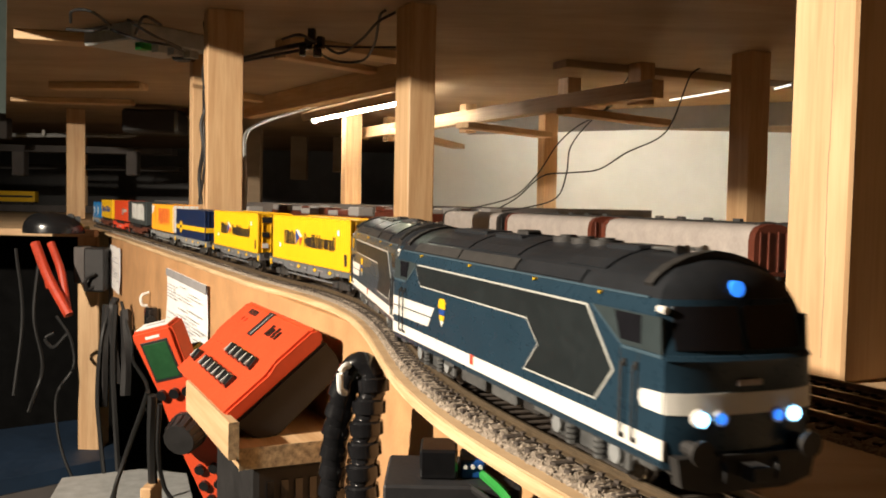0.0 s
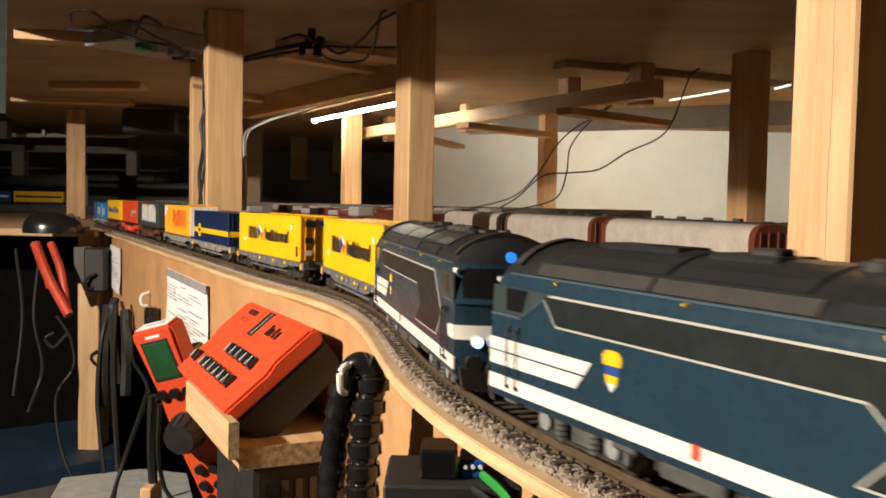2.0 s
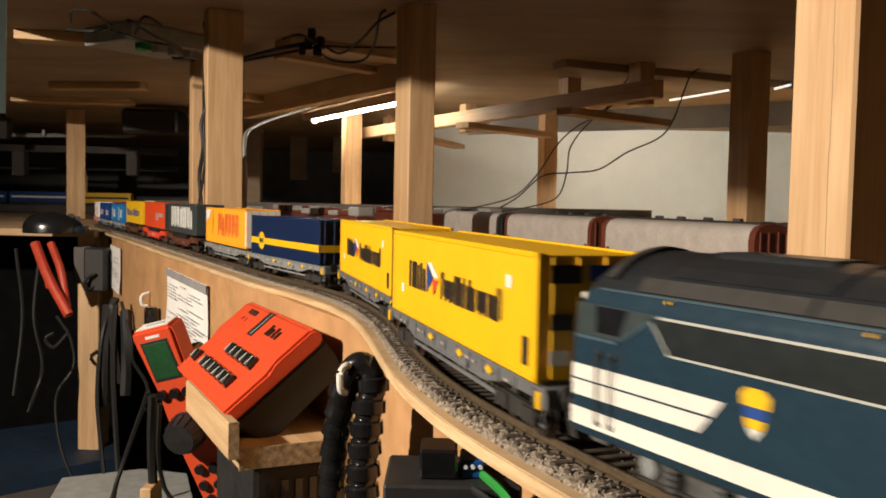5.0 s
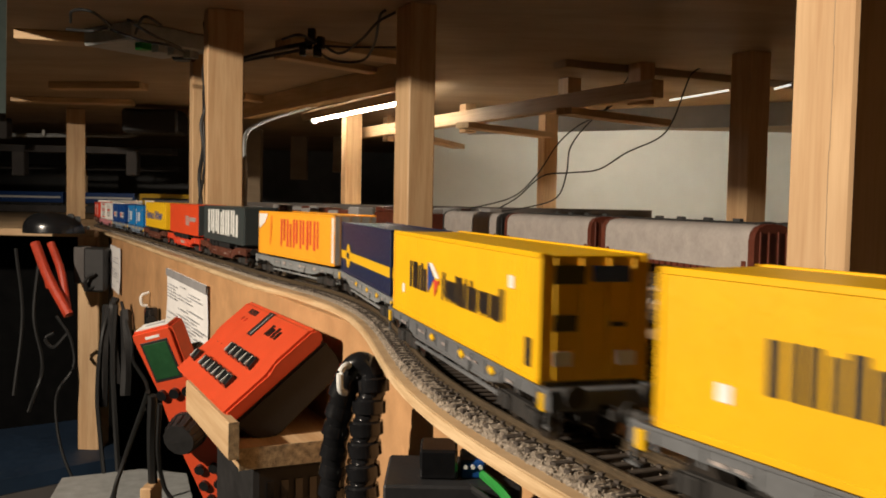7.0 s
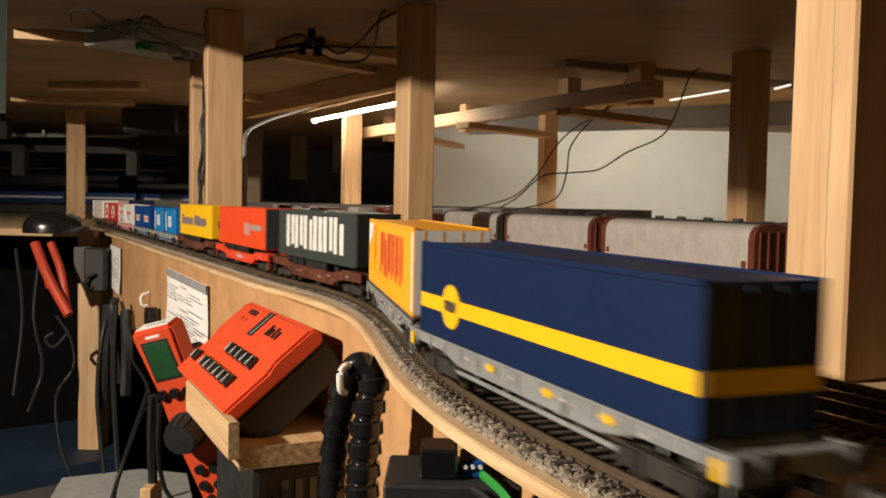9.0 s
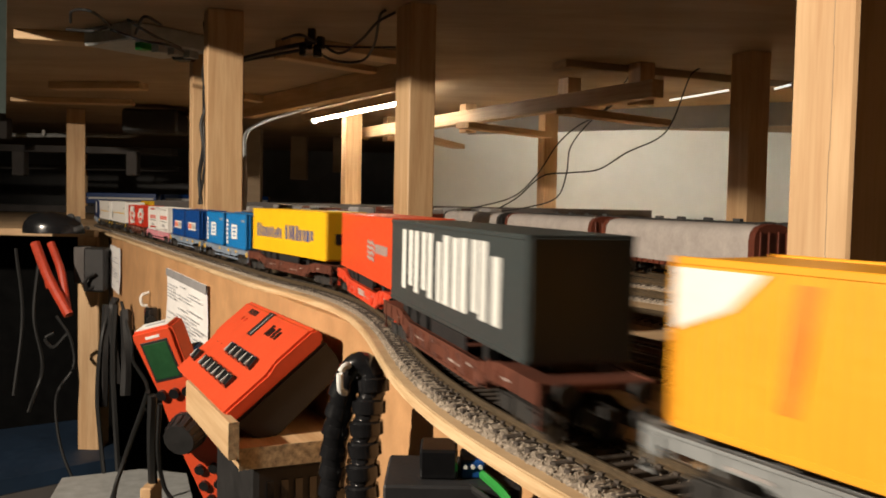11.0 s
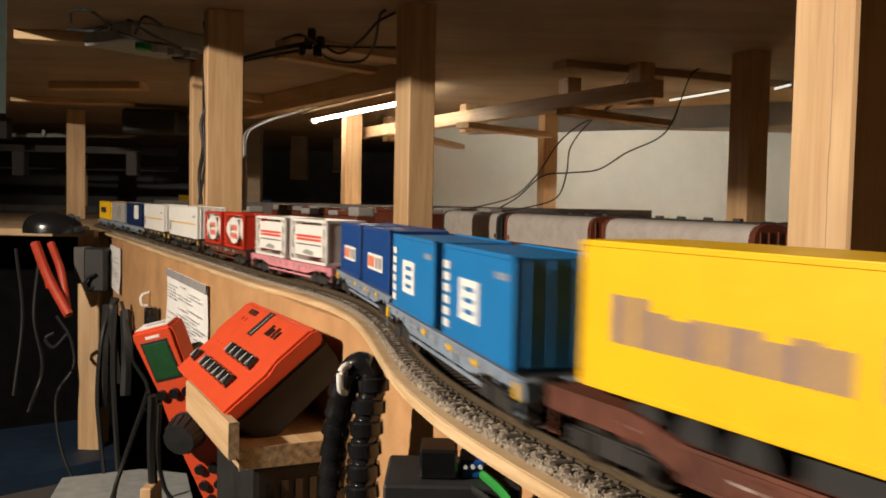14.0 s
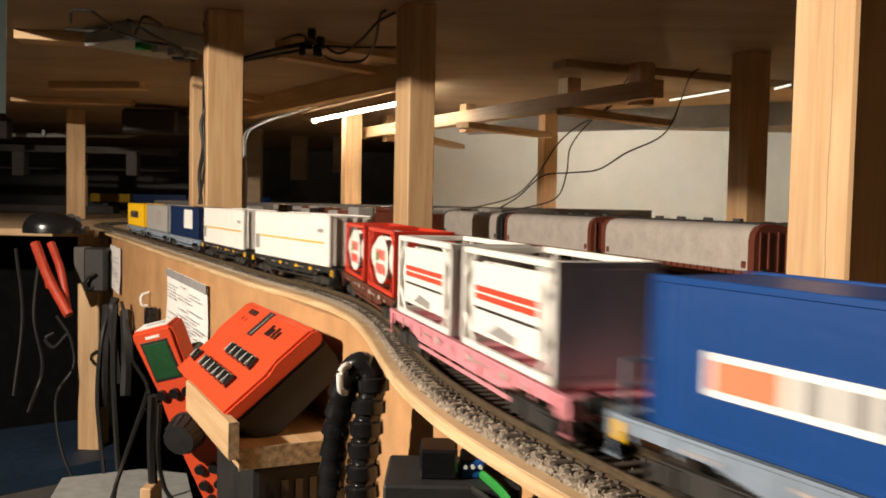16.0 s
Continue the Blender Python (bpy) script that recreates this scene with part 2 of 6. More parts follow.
setting("wall_far", B(X0, -121, Y1, Y1 + 60, -1000, 1400), M_DIMWALL, "far wall, its shade put into a grey colour", "wall", ON)
setting("wall_left", B(X0 - 60, X0, Y0, Y1, -1000, 1400), M_CURTAIN, "pale painted side wall of the room", "wall", ON)
setting("wall_right", B(X1, X1 + 60, Y0, 2780, -1000, 1400), M_GLOOM, "unseen dark side wall added to close the room", "wall", ON)
setting("wall_behind", B(X0, X1, Y0 - 60, Y0, -1000, 1400), M_GLOOM, "unseen dark wall added across the aisle", "wall", ON)


def edge_off(s):
    return -27 + 6.5 * min(max((s - 60) / 180, 0), 1)


def baseboard():
    """The plywood that carries the tracks: its near edge follows the line."""
    bm = bmesh.new()
    edge = [axis(s, edge_off(s))[:2] for s in range(-990, 2300, 15)]
    c = edge[0]
    outline = [(c[0] - 1.2, c[1] - 4), *edge, (1900, -1700), (2500, -1700), (2500, 2690), (-50, 2690), (-130, 4200), (-3400, 4200), (-3400, 1560), (c[0] - 40, 1590)]
    return prism(bm, outline, "z", -11.2, -5 + RAIL)


board = setting("baseboard", baseboard(), M_PLY, "plywood baseboard of the model railway with a curved sawn edge", "baseboard", ON)


def edge_strip():
    bm = bmesh.new()
    prev = None
    for s in range(-985, 2000, 12):
        ring = []
        for off, z in ((0.0, -7.7), (-0.5, -7.9), (-0.6, -11.2), (0.0, -11.5)):
            x, y, _ = axis(s, edge_off(s) + off - 0.2)
            ring.append(bm.verts.new((x / 1000, y / 1000, z / 1000)))
        if prev:
            for a in range(3):
                bm.faces.new((prev[a], prev[a + 1], ring[a + 1], ring[a]))
        prev = ring
    return bm


part("edge_strip", edge_strip(), M_PLYEDGE, board, "pale layered plywood edge", at=Matrix.Identity(4))

# front panel below the board: a straight sheet of hardboard
PAN = radians(-63.8)
PANEL = Matrix.Translation(mm(-78, 533, 0)) @ Matrix.Rotation(PAN, 4, "Z")


def panel_at(u, v, w):
    """A place on the front panel: u mm along it towards the camera, v mm out of it, w mm up."""
    return PANEL @ Matrix.Translation((u / 1000, -v / 1000, w / 1000))


setting("front_panel", B(-1175, 330, 6, 12, -140, -10.8, 0.5), M_HARD, "orange-brown hardboard panel under the board edge", "panel", PANEL)

# upper deck and its timber
DECK = 286


def deck():
    bm = bmesh.new()
    e = [((3 - 0.44 * y) / 0.9, y) for y in (-1700, 3000)]
    prism(bm, [e[0], (2500, -1700), (2500, 2695), (-30, 2695), (-130, 4250), (-3000, 4250), (-3000, 3400), e[1]], "z", DECK, DECK + 12)
    return bm


setting("upper_deck", deck(), M_DECK, "plywood underside of the upper railway deck, shade in its colour", "deck", ON)
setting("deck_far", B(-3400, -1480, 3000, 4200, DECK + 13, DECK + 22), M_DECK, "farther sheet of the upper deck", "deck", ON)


def post(x, y, w, d, z0=-7.5, z1=DECK, turn=0.0, label="squared pine post between board and upper deck"):
    """Its far-left corner at x, y; w along the line's heading, d across it."""
    bm = box(bmesh.new(), 0, w, 0, d, z0 - z0, z1 - z0, 1.2)
    ob = part("post", bm, M_PINE, at=grid_pose(x, y, z0, turn))
    return tagged(ob, label, "post", "pine posts")


near_post = post(135, 354, 30, 46, label="squared pine post with a long drying crack, brightly lit")
for k in range(14):
    part("crack", B(19.6 + 0.25 * math.sin(k * 1.7), 19.95 + 0.25 * math.sin(k * 1.7), -0.06, 0.4, 8 + k * 19.5, 8 + (k + 1) * 19.5), M_DECK, near_post)
post(-61, 1083, 44, 33)
post(-301, 1120, 26, 44)
post(-384, 1352, 28, 46)
post(-1018, 2420, 30, 46)
post(424, 1350, 42, 38)
post(-258, 2240, 34, 42)
post(216, 2100, 30, 36)
post(-1480, 3560, 50, 60)
post(-2100, 3560, 50, 60)


def batten(name, a, b, w, h, mat=None, label="rough sawn pine batten screwed under the upper deck", category="batten", group="deck battens"):
    """A bar between two places, w wide and h high, hung with its top at their height."""
    a, b = Vector(mm(*a)), Vector(mm(*b))
    d = b - a
    m = Matrix.Translation(a) @ Matrix.Rotation(math.atan2(d.y, d.x), 4, "Z") @ Matrix.Rotation(-math.atan2(d.z, d.to_2d().length), 4, "Y")
    ob = part(name, box(bmesh.new(), 0, d.length * 1000, -w / 2, w / 2, -h, 0, 1.0), mat or M_PINE_X, at=m)
    return tagged(ob, label, category, group)


def curtain():
    """A pale cloth in soft folds, hanging across the aisle end beside the deck."""
    bm = bmesh.new()
    rows = []
    for i in range(60):
        x = -2600 + i * 22.6
        rows.append([bm.verts.new(Vector((x, 2600 + 10 * math.sin(i * 1.1), z)) / 1000) for z in (288, 1395)])
    for p, q in zip(rows, rows[1:]):
        bm.faces.new((p[0], p[1], q[1], q[0]))
    return bm


tagged(part("curtain", curtain(), M_CURTAIN, at=ON, smooth=True), "pale green curtain hanging beside the upper deck", "curtain")

# added sheet: makes the unlit space under the board black
setting("wall_under", B(-3400, -660, 1800, 1830, -1000, -11), M_UNDERDARK, "black sheet added as the dark under the board", "screen", ON)
# added dark sheet that reads as gloom and covers the train's return
setting("gloom_sheet", B(-640, 460, 1985, 1995, -7.5, 48.5), M_GLOOM, "low dark sheet added behind the sidings as gloom", "board", ON)

# ---- rolling stock ----
COLOURS = {}


def paint(name, colour, rough=0.4, vary=0.05, metal=0.0):
    if name not in COLOURS:
        COLOURS[name] = material(name, colour, rough, metal, vary=vary, scale=70, bump=0.03, bump_scale=1500)
    return COLOURS[name]


def container(s0, length, colour, label, height=33.0, width=29.0, base=13.0, shift=0.0, ribs=True, name="container", corner=None, end_dark=None):
    """A freight container on a wagon whose middle is at s0; shift mm forwards of that middle."""
    ob = rides(thing(name, label, "container", group="containers on the train"), s0, Matrix.Translation((shift / 1000, 0, base / 1000)))
    h, w = length / 2, width / 2
    body = part("body", B(-h + 0.4, h - 0.4, -w + 0.35, w - 0.35, 0.6, height - 0.5, 0.25), colour, ob)
    frame_mat = corner or colour
    for z0, z1 in ((0, 1.5), (height - 1.5, height)):
        for y in (-w, w - 1.2):
            part("side_rail", B(-h, h, y, y + 1.2, z0, z1, 0.2), frame_mat, ob)
    for x in (-h, h - 1.6):
        for y in (-w, w - 1.6):
            part("corner_post", B(x, x + 1.6, y, y + 1.6, 0, height, 0.2), frame_mat, ob)
    if ribs:
        n = int(length / 3.4)
        pitch = (length - 5) / n
        for y, sg in ((-w + 0.36, -1), (w - 0.36, 1)):
            bm = bmesh.new()
            prev = None
            for i in range(n):
                x = -h + 2.5 + pitch * i
                for a, dy in ((0.0, 0.0), (0.22, 0.26), (0.5, 0.26), (0.72, 0.0)):
                    now = [bm.verts.new(Vector((x + a * pitch, y + sg * dy, z)) / 1000) for z in (1.5, height - 1.5)]
                    if prev:
                        bm.faces.new((prev[0], prev[1], now[1], now[0]))
                    prev = now
            part("corrugated_side", bm, colour, ob)
    for y in (-w * 0.72, -w * 0.25, w * 0.25, w * 0.72):
        part("locking_bar", rod(bmesh.new(), (h - 0.05, y, 1.2), (h - 0.05, y, height - 1.2), 0.45, 6), frame_mat, ob)
    return ob


def patch(ob, pts, y, mat, label="", name="marking", t=0.12):
    """A flat painted marking on the right-hand (and left-hand) side: outline of (x, z)."""
    bm = prism(bmesh.new(), pts, "y", -y - t, -y)
    return part(name, bm, mat, ob, label)


def bars(ob, x0, x1, z0, z1, y, mat, n, name="lettering", label="", weight=0.84, low=False):
    """A line of lettering as plain upright bars: in each place a tall one and a shorter one."""
    rnd = random.Random(int(x0 * 7 + z0 * 13 + n))
    step = (x1 - x0) / n
    for i in range(n):
        a = x0 + i * step
        wd = step * weight
        top = z0 + (z1 - z0) * (0.76 if low and i and rnd.random() < 0.75 else 1.0)
        ht = top - z0
        first, second = rnd.uniform(0.34, 0.42), rnd.uniform(0.3, 0.4)
        bm = box(bmesh.new(), a, a + wd * first, -y - 0.12, -y, z0, top)
        cut = ht * rnd.uniform(0.0, 0.22)
        low_end, high_end = (z0 + cut, top) if rnd.random() < 0.5 else (z0, top - cut)
        box(bm, a + wd * (1 - second), a + wd, -y - 0.12, -y, low_end, high_end)
        part(name, bm, mat, ob, label)


def end_patch(ob, y0, y1, z0, z1, x, mat, name="marking"):
    return part(name, B(x, x + 0.15, y0, y1, z0, z1), mat, ob)


M_WHEEL = material("wheel_steel", (0.05, 0.042, 0.035), 0.4, 0.6, vary=0.3, scale=200)
M_BOGIE = material("bogie_black", (0.022, 0.02, 0.018), 0.65, vary=0.35, scale=200)


def bogie(ob, x, mat, wheelbase=20.7, n=2, r=5.3):
    """A two-axle bogie under a vehicle: frame, axle boxes, wheels."""
    b = part("bogie", box(bmesh.new(), -wheelbase / 2 - 6, wheelbase / 2 + 6, -3, 3, 4.5, 9.5, 0.4), mat, ob, at=Matrix.Translation((x / 1000, 0, RAIL / 1000)))
    for y in (-1, 1):
        bm = bmesh.new()
        prism(bm, [(-wheelbase / 2 - 6, 6.5), (-wheelbase / 2 - 3, 4.2), (-wheelbase / 2 + 3, 3.6), (-4, 3.2), (4, 3.2), (wheelbase / 2 - 3, 3.6), (wheelbase / 2 + 3, 4.2), (wheelbase / 2 + 6, 6.5), (wheelbase / 2 + 2, 7.8), (-wheelbase / 2 - 2, 7.8)], "y", y * 11.2 - 0.8, y * 11.2 + 0.8)
        for a in (-wheelbase / 2, wheelbase / 2):
            box(bm, a - 2.2, a + 2.2, y * 12.2 - 1, y * 12.2 + 1, 3.4, 7.4, 0.4)
            rod(bm, (a - 3.5, y * 12.2, 3.5), (a - 3.5, y * 12.2, 7.5), 1.0, 8)
            rod(bm, (a + 3.5, y * 12.2, 3.5), (a + 3.5, y * 12.2, 7.5), 1.0, 8)
        part("side_frame", bm, mat, b)
    for a in (-wheelbase / 2, wheelbase / 2):
        bm = bmesh.new()
        for y in (-1, 1):
            rod(bm, (a, y * 7.2, r), (a, y * 9.2, r), r, 18)
            rod(bm, (a, y * 6.6, r), (a, y * 7.2, r), r + 0.9, 18)
        rod(bm, (a, -11, r), (a, 11, r), 1, 8)
        part("wheelset", bm, M_WHEEL, b, smooth=True)
    return b


def couplings(ob, half, mat):
    for sgn in (-1, 1):
        for y in (-10, 10):
            bm = rod(bmesh.new(), (sgn * half, y, 12), (sgn * (half + 4.5), y, 12), 1.4, 10)
            rod(bm, (sgn * (half + 4.2), y, 12), (sgn * (half + 5), y, 12), 2.7, 14)
            part("buffer", bm, mat, ob, smooth=True)
        part("coupling", B(min(sgn * half, sgn * (half + 7)), max(sgn * half, sgn * (half + 7)), -1.6, 1.6, 6.5, 9, 0.3), M_BOGIE, ob)


def flat_wagon(s0, mat, label, half=86.0, deck_top=12.6, pivot=60.0, sill=4.5, rail_end=False, lugs=None):
    """A container flat wagon: two deep sills with cut-outs, cross bars, end beams, bogies."""
    ob = rides(thing("flat_wagon", label, "wagon", group="wagons of the goods train"), s0)
    for y in (-1, 1):
        bm = bmesh.new()
        z1, z0 = deck_top, deck_top - sill
        prism(bm, [(-half, z1), (-half, z0 + 1.2), (-half + 30, z0 + 0.8), (-half + 44, z0 - 1.8), (half - 44, z0 - 1.8), (half - 30, z0 + 0.8), (half, z0 + 1.2), (half, z1)], "y", y * 13.6 - 0.7, y * 13.6 + 0.7)
        for i in range(13):
            a = -half + 8 + i * (2 * half - 16) / 12
            box(bm, a - 0.5, a + 0.5, y * 14.4 - 0.25, y * 14.4 + 0.25, z0 - 0.2, z1 - 0.4)
        box(bm, -half, half, y * 14.3 - 0.5, y * 14.3 + 0.5, z1 - 0.8, z1, 0.15)
        box(bm, -half + 44, half - 44, y * 14.2 - 0.45, y * 14.2 + 0.45, z0 - 1.9, z0 - 1.1, 0.15)
        part("side_sill", bm, mat, ob)
    for a, wd in ((-62, 3), (-56, 2), (-36, 5), (-29, 2), (-4, 3), (22, 5), (30, 2), (58, 3)):
        part("stencil", B(a, a + wd, -15.0, -14.7, deck_top - 3.0, deck_top - 2.3), P_PALE, ob)
    part("centre_beam", B(-half + 1, half - 1, -5, 5, deck_top - 4.5, deck_top - 1.5, 0.3), mat, ob)
    for a in np.linspace(-half + 12, half - 12, 8):
        part("cross_bar", B(a - 1.2, a + 1.2, -13, 13, deck_top - 2.4, deck_top - 0.2), mat, ob)
    for sgn in (-1, 1):
        a, b = sorted((sgn * half, sgn * (half - 3.5)))
        part("end_beam", B(a, b, -14.6, 14.6, deck_top - 5, deck_top + 0.2, 0.3), mat, ob)
    for a in (-pivot, pivot):
        bogie(ob, a, M_BOGIE)
    for a in (-half + 4, half - 4):
        part("twist_lock", B(a - 1.3, a + 1.3, -15.2, -13.9, deck_top - 5.4, deck_top - 1.2, 0.2), lugs or mat, ob)
    if rail_end:
        bm = bmesh.new()
        x = -half + 2.2
        for y in (-12, -3, 3, 12):
            rod(bm, (x, y, deck_top), (x, y, deck_top + 11), 0.4, 6)
        for z in (5.5, 11):
            rod(bm, (x, -12, deck_top + z), (x, -3, deck_top + z), 0.4, 6)
            rod(bm, (x, 3, deck_top + z), (x, 12, deck_top + z), 0.4, 6)
        part("railing", bm, mat, ob)
    for a in (-20, 14, 42):
        part("stencil", prism(bmesh.new(), [(a, deck_top - 2.6), (a + 3, deck_top - 1.2), (a + 6, deck_top - 2.6), (a + 3, deck_top - 4.0)], "y", -15.0, -14.6), P_BAND if lugs else P_PALE, ob)
    for y in (-1, 1):
        bm = rod(bmesh.new(), (-half + 40, y * 12.6, 3.6), (half - 40, y * 12.6, 3.6), 0.7, 8)
        for a in (-30, -10, 10, 30):
            rod(bm, (a, y * 12.6, 3.6), (a, y * 12.9, deck_top - sill), 0.5, 6)
        part("truss_rod", bm, mat, ob)
        bm = bmesh.new()
        for a, w, z in ((-36, 5, 4.4), (-14, 3, 5.0), (6, 6, 4.2), (31, 4, 5.2)):
            box(bm, a - w, a + w, y * 10.5 - 1.6, y * 10.5 + 1.6, z, deck_top - sill - 0.4, 0.3)
        part("brake_gear", bm, M_BOGIE, ob)
        part("hand_wheel", rod(bmesh.new(), (24, y * 14.6, deck_top - 4.6), (24, y * 15.2, deck_top - 4.6), 2.0, 14), mat, ob, smooth=True)
        for a in (-half + 1.5, half - 1.5):
            part("step", B(a - 1.4, a + 1.4, y * 14.2 - 0.5, y * 14.2 + 0.5, 3.4, 4.0), mat, ob)
            part("step_bar", B(a - 0.3, a + 0.3, y * 14.2 - 0.3, y * 14.2 + 0.3, 4.0, deck_top - 4.8), mat, ob)
    couplings(ob, half, M_BOGIE)
    return ob


def pocket_wagon(s0, mat, label, half=90.0):
    """A pocket wagon for road trailers: low bellied sills that rise to high ends."""
    ob = rides(thing("pocket_wagon", label, "wagon", group="wagons of the goods train"), s0)
    for y in (-1, 1):
        bm = bmesh.new()
        prism(bm, [(-half, 14), (-half, 8.6), (-half + 34, 8.2), (-half + 50, 3.6), (half - 50, 3.6), (half - 34, 8.2), (half, 8.6), (half, 14), (half - 30, 14), (half - 46, 11.2), (-half + 46, 11.2), (-half + 30, 14)], "y", y * 14.6 - 0.8, y * 14.6 + 0.8)
        box(bm, -half + 46, half - 46, y * 15.2 - 0.7, y * 15.2 + 0.7, 10.2, 11.2, 0.2)
        box(bm, -half + 46, half - 46, y * 15.2 - 0.7, y * 15.2 + 0.7, 3.6, 4.6, 0.2)
        for i in range(17):
            a = -half + 6 + i * (2 * half - 12) / 16
            z0, z1 = (4.2, 10.6) if abs(a) < half - 46 else (8.8, 13.6)
            box(bm, a - 0.6, a + 0.6, y * 15.3 - 0.4, y * 15.3 + 0.4, z0, z1)
        for a in (-30, -6, 18, 42):
            prism(bm, [(a, 6), (a + 9, 6), (a + 7, 9), (a + 2, 9)], "y", y * 15.4 - 0.3, y * 15.4 + 0.3)
        part("side_sill", bm, mat, ob)
    for a, wd, z in ((-62, 4, 10.4), (-30, 5, 7.2), (-22, 2, 7.2), (-8, 3, 8.6), (14, 6, 6.4), (23, 2, 6.4), (34, 3, 8.4), (66, 4, 10.4)):
        part("stencil", B(a, a + wd, -15.75, -15.5, z, z + 0.6), P_PALE, ob)
    for y in (-1, 1):
        for k in range(6):
            a = -40 + 16 * k
            for e in (-5, 5):
                part("side_brace", rod(bmesh.new(), (a + e, y * 15.6, 4.6), (a, y * 15.6, 10.4), 0.45, 6), mat, ob)
        part("data_panel", B(-6, 12, *sorted((y * 15.5, y * 15.95)), 6.0, 9.2, 0.2), P_PALE if mat is not P_WBROWN else mat, ob)
        for a in (-half + 30, half - 30):
            part("hand_wheel", rod(bmesh.new(), (a, y * 15.2, 9.5), (a, y * 15.9, 9.5), 2.1, 14), mat, ob, smooth=True)
        for a in (-half + 1.6, half - 1.6):
            part("step_bar", B(a - 0.4, a + 0.4, y * 14.4 - 0.3, y * 14.4 + 0.3, 3.4, 8.6), mat, ob)
            part("step", B(a - 1.5, a + 1.5, y * 14.4 - 0.6, y * 14.4 + 0.6, 2.8, 3.4), mat, ob)
    part("pocket_floor", B(-half + 44, half - 44, -13.6, 13.6, 3.8, 5.2), mat, ob)
    for sgn in (-1, 1):
        a, b = sorted((sgn * half, sgn * (half - 30)))
        part("end_platform", B(a, b, -13.8, 13.8, 11.6, 13.8, 0.4), mat, ob)
    for a in (-half + 20, half - 20):
        bogie(ob, a, M_BOGIE)
    couplings(ob, half, M_BOGIE)
    return ob


def trailer(s0, length, colour, label, height=32.6, base=16.2, name="semi_trailer", shift=0.0, front=None):
    """A curtain-sided road trailer: box body, chassis, wheels and landing legs."""
    ob = rides(thing(name, label, "trailer", group="road trailers on the train"), s0, Matrix.Translation((shift / 1000, 0, base / 1000)))
    h = length / 2
    part("body", B(-h, h, -14.6, 14.6, 0, height, 0.5, 2), colour, ob)
    for y in (-14.9, 14.3):
        part("top_rail", B(-h + 0.3, h - 0.3, y, y + 0.6, height - 1.4, height - 0.3, 0.15), colour, ob)
        part("bottom_rail", B(-h + 0.3, h - 0.3, y, y + 0.6, 0.2, 1.6, 0.15), colour, ob)
    part("front_wall", B(h - 0.2, h + 0.35, -13.8, 13.8, 0.8, height - 0.8, 0.2), front or colour, ob)
    part("chassis", B(-h + 6, h - 4, -6, 6, -4.2, -0.1, 0.3), M_MATTBLACK, ob)
    for a in (-h + 22, -h + 36, -h + 50):
        for y in (-1, 1):
            part("wheel", rod(bmesh.new(), (a, y * 7.5, -4.6), (a, y * 13.4, -4.6), 5.4, 18), M_MATTBLACK, ob, smooth=True)
    for y in (-8, 8):
        part("landing_leg", B(h - 48, h - 44, y - 2, y + 2, -7, -0.1, 0.3), M_MATTBLACK, ob)
    bm = bmesh.new()
    for y in (-13.6, 13.2):
        box(bm, -h + 62, h - 54, y, y + 0.4, -6, -0.6)
    part("side_guard", bm, M_MATTBLACK, ob)
    return ob


P_YEL = paint("container_yellow", (0.80, 0.44, 0.006))
P_NAVY = paint("container_navy", (0.0045, 0.016, 0.06))
P_BAND = paint("band_yellow", (0.80, 0.47, 0.01))
P_ORANGE = paint("container_orange", (0.84, 0.36, 0.02))
P_LETORANGE = paint("lettering_orange", (0.75, 0.2, 0.02), 0.5)
P_WHITE = paint("container_white", (0.78, 0.76, 0.72))
P_DGREY = paint("trailer_grey", (0.040, 0.050, 0.050))
P_RED = paint("trailer_red", (0.72, 0.07, 0.018))
P_BETZ = paint("trailer_yellow", (0.82, 0.48, 0.010))
P_LBLUE = paint("container_sky_blue", (0.008, 0.16, 0.42))
P_DBLUE = paint("container_blue", (0.003, 0.045, 0.2))
P_TANKRED = paint("tank_red", (0.55, 0.035, 0.015))
P_GREYC = paint("container_grey", (0.30, 0.29, 0.28))
P_BLK = paint("lettering_black", (0.015, 0.015, 0.016), 0.5)
P_LETRED = paint("lettering_red", (0.62, 0.06, 0.03), 0.5)
P_LETBLUE = paint("lettering_blue", (0.01, 0.05, 0.24), 0.5)
P_LETWHITE = paint("lettering_white", (0.78, 0.77, 0.74), 0.5)
P_WGREY = paint("wagon_grey", (0.12, 0.125, 0.13), 0.55, 0.2)
P_WLIGHT = paint("wagon_light_grey", (0.21, 0.22, 0.22), 0.55, 0.2)
P_WBROWN = paint("wagon_brown", (0.105, 0.03, 0.015), 0.6, 0.3)
P_WRED = paint("wagon_orange_red", (0.66, 0.06, 0.02), 0.5, 0.12)
P_WBLUE = paint("wagon_blue_grey", (0.20, 0.25, 0.32), 0.55, 0.2)
P_WPINK = paint("wagon_pink", (0.62, 0.24, 0.28), 0.55, 0.15)
P_WBLACK = paint("wagon_black", (0.02, 0.02, 0.02), 0.55, 0.2)
P_SALMON = paint("lettering_salmon", (0.72, 0.2, 0.1), 0.5)
P_FER = paint("lettering_pale", (0.72, 0.72, 0.68), 0.5)
P_PALE = paint("lettering_grey", (0.42, 0.36, 0.33), 0.5)

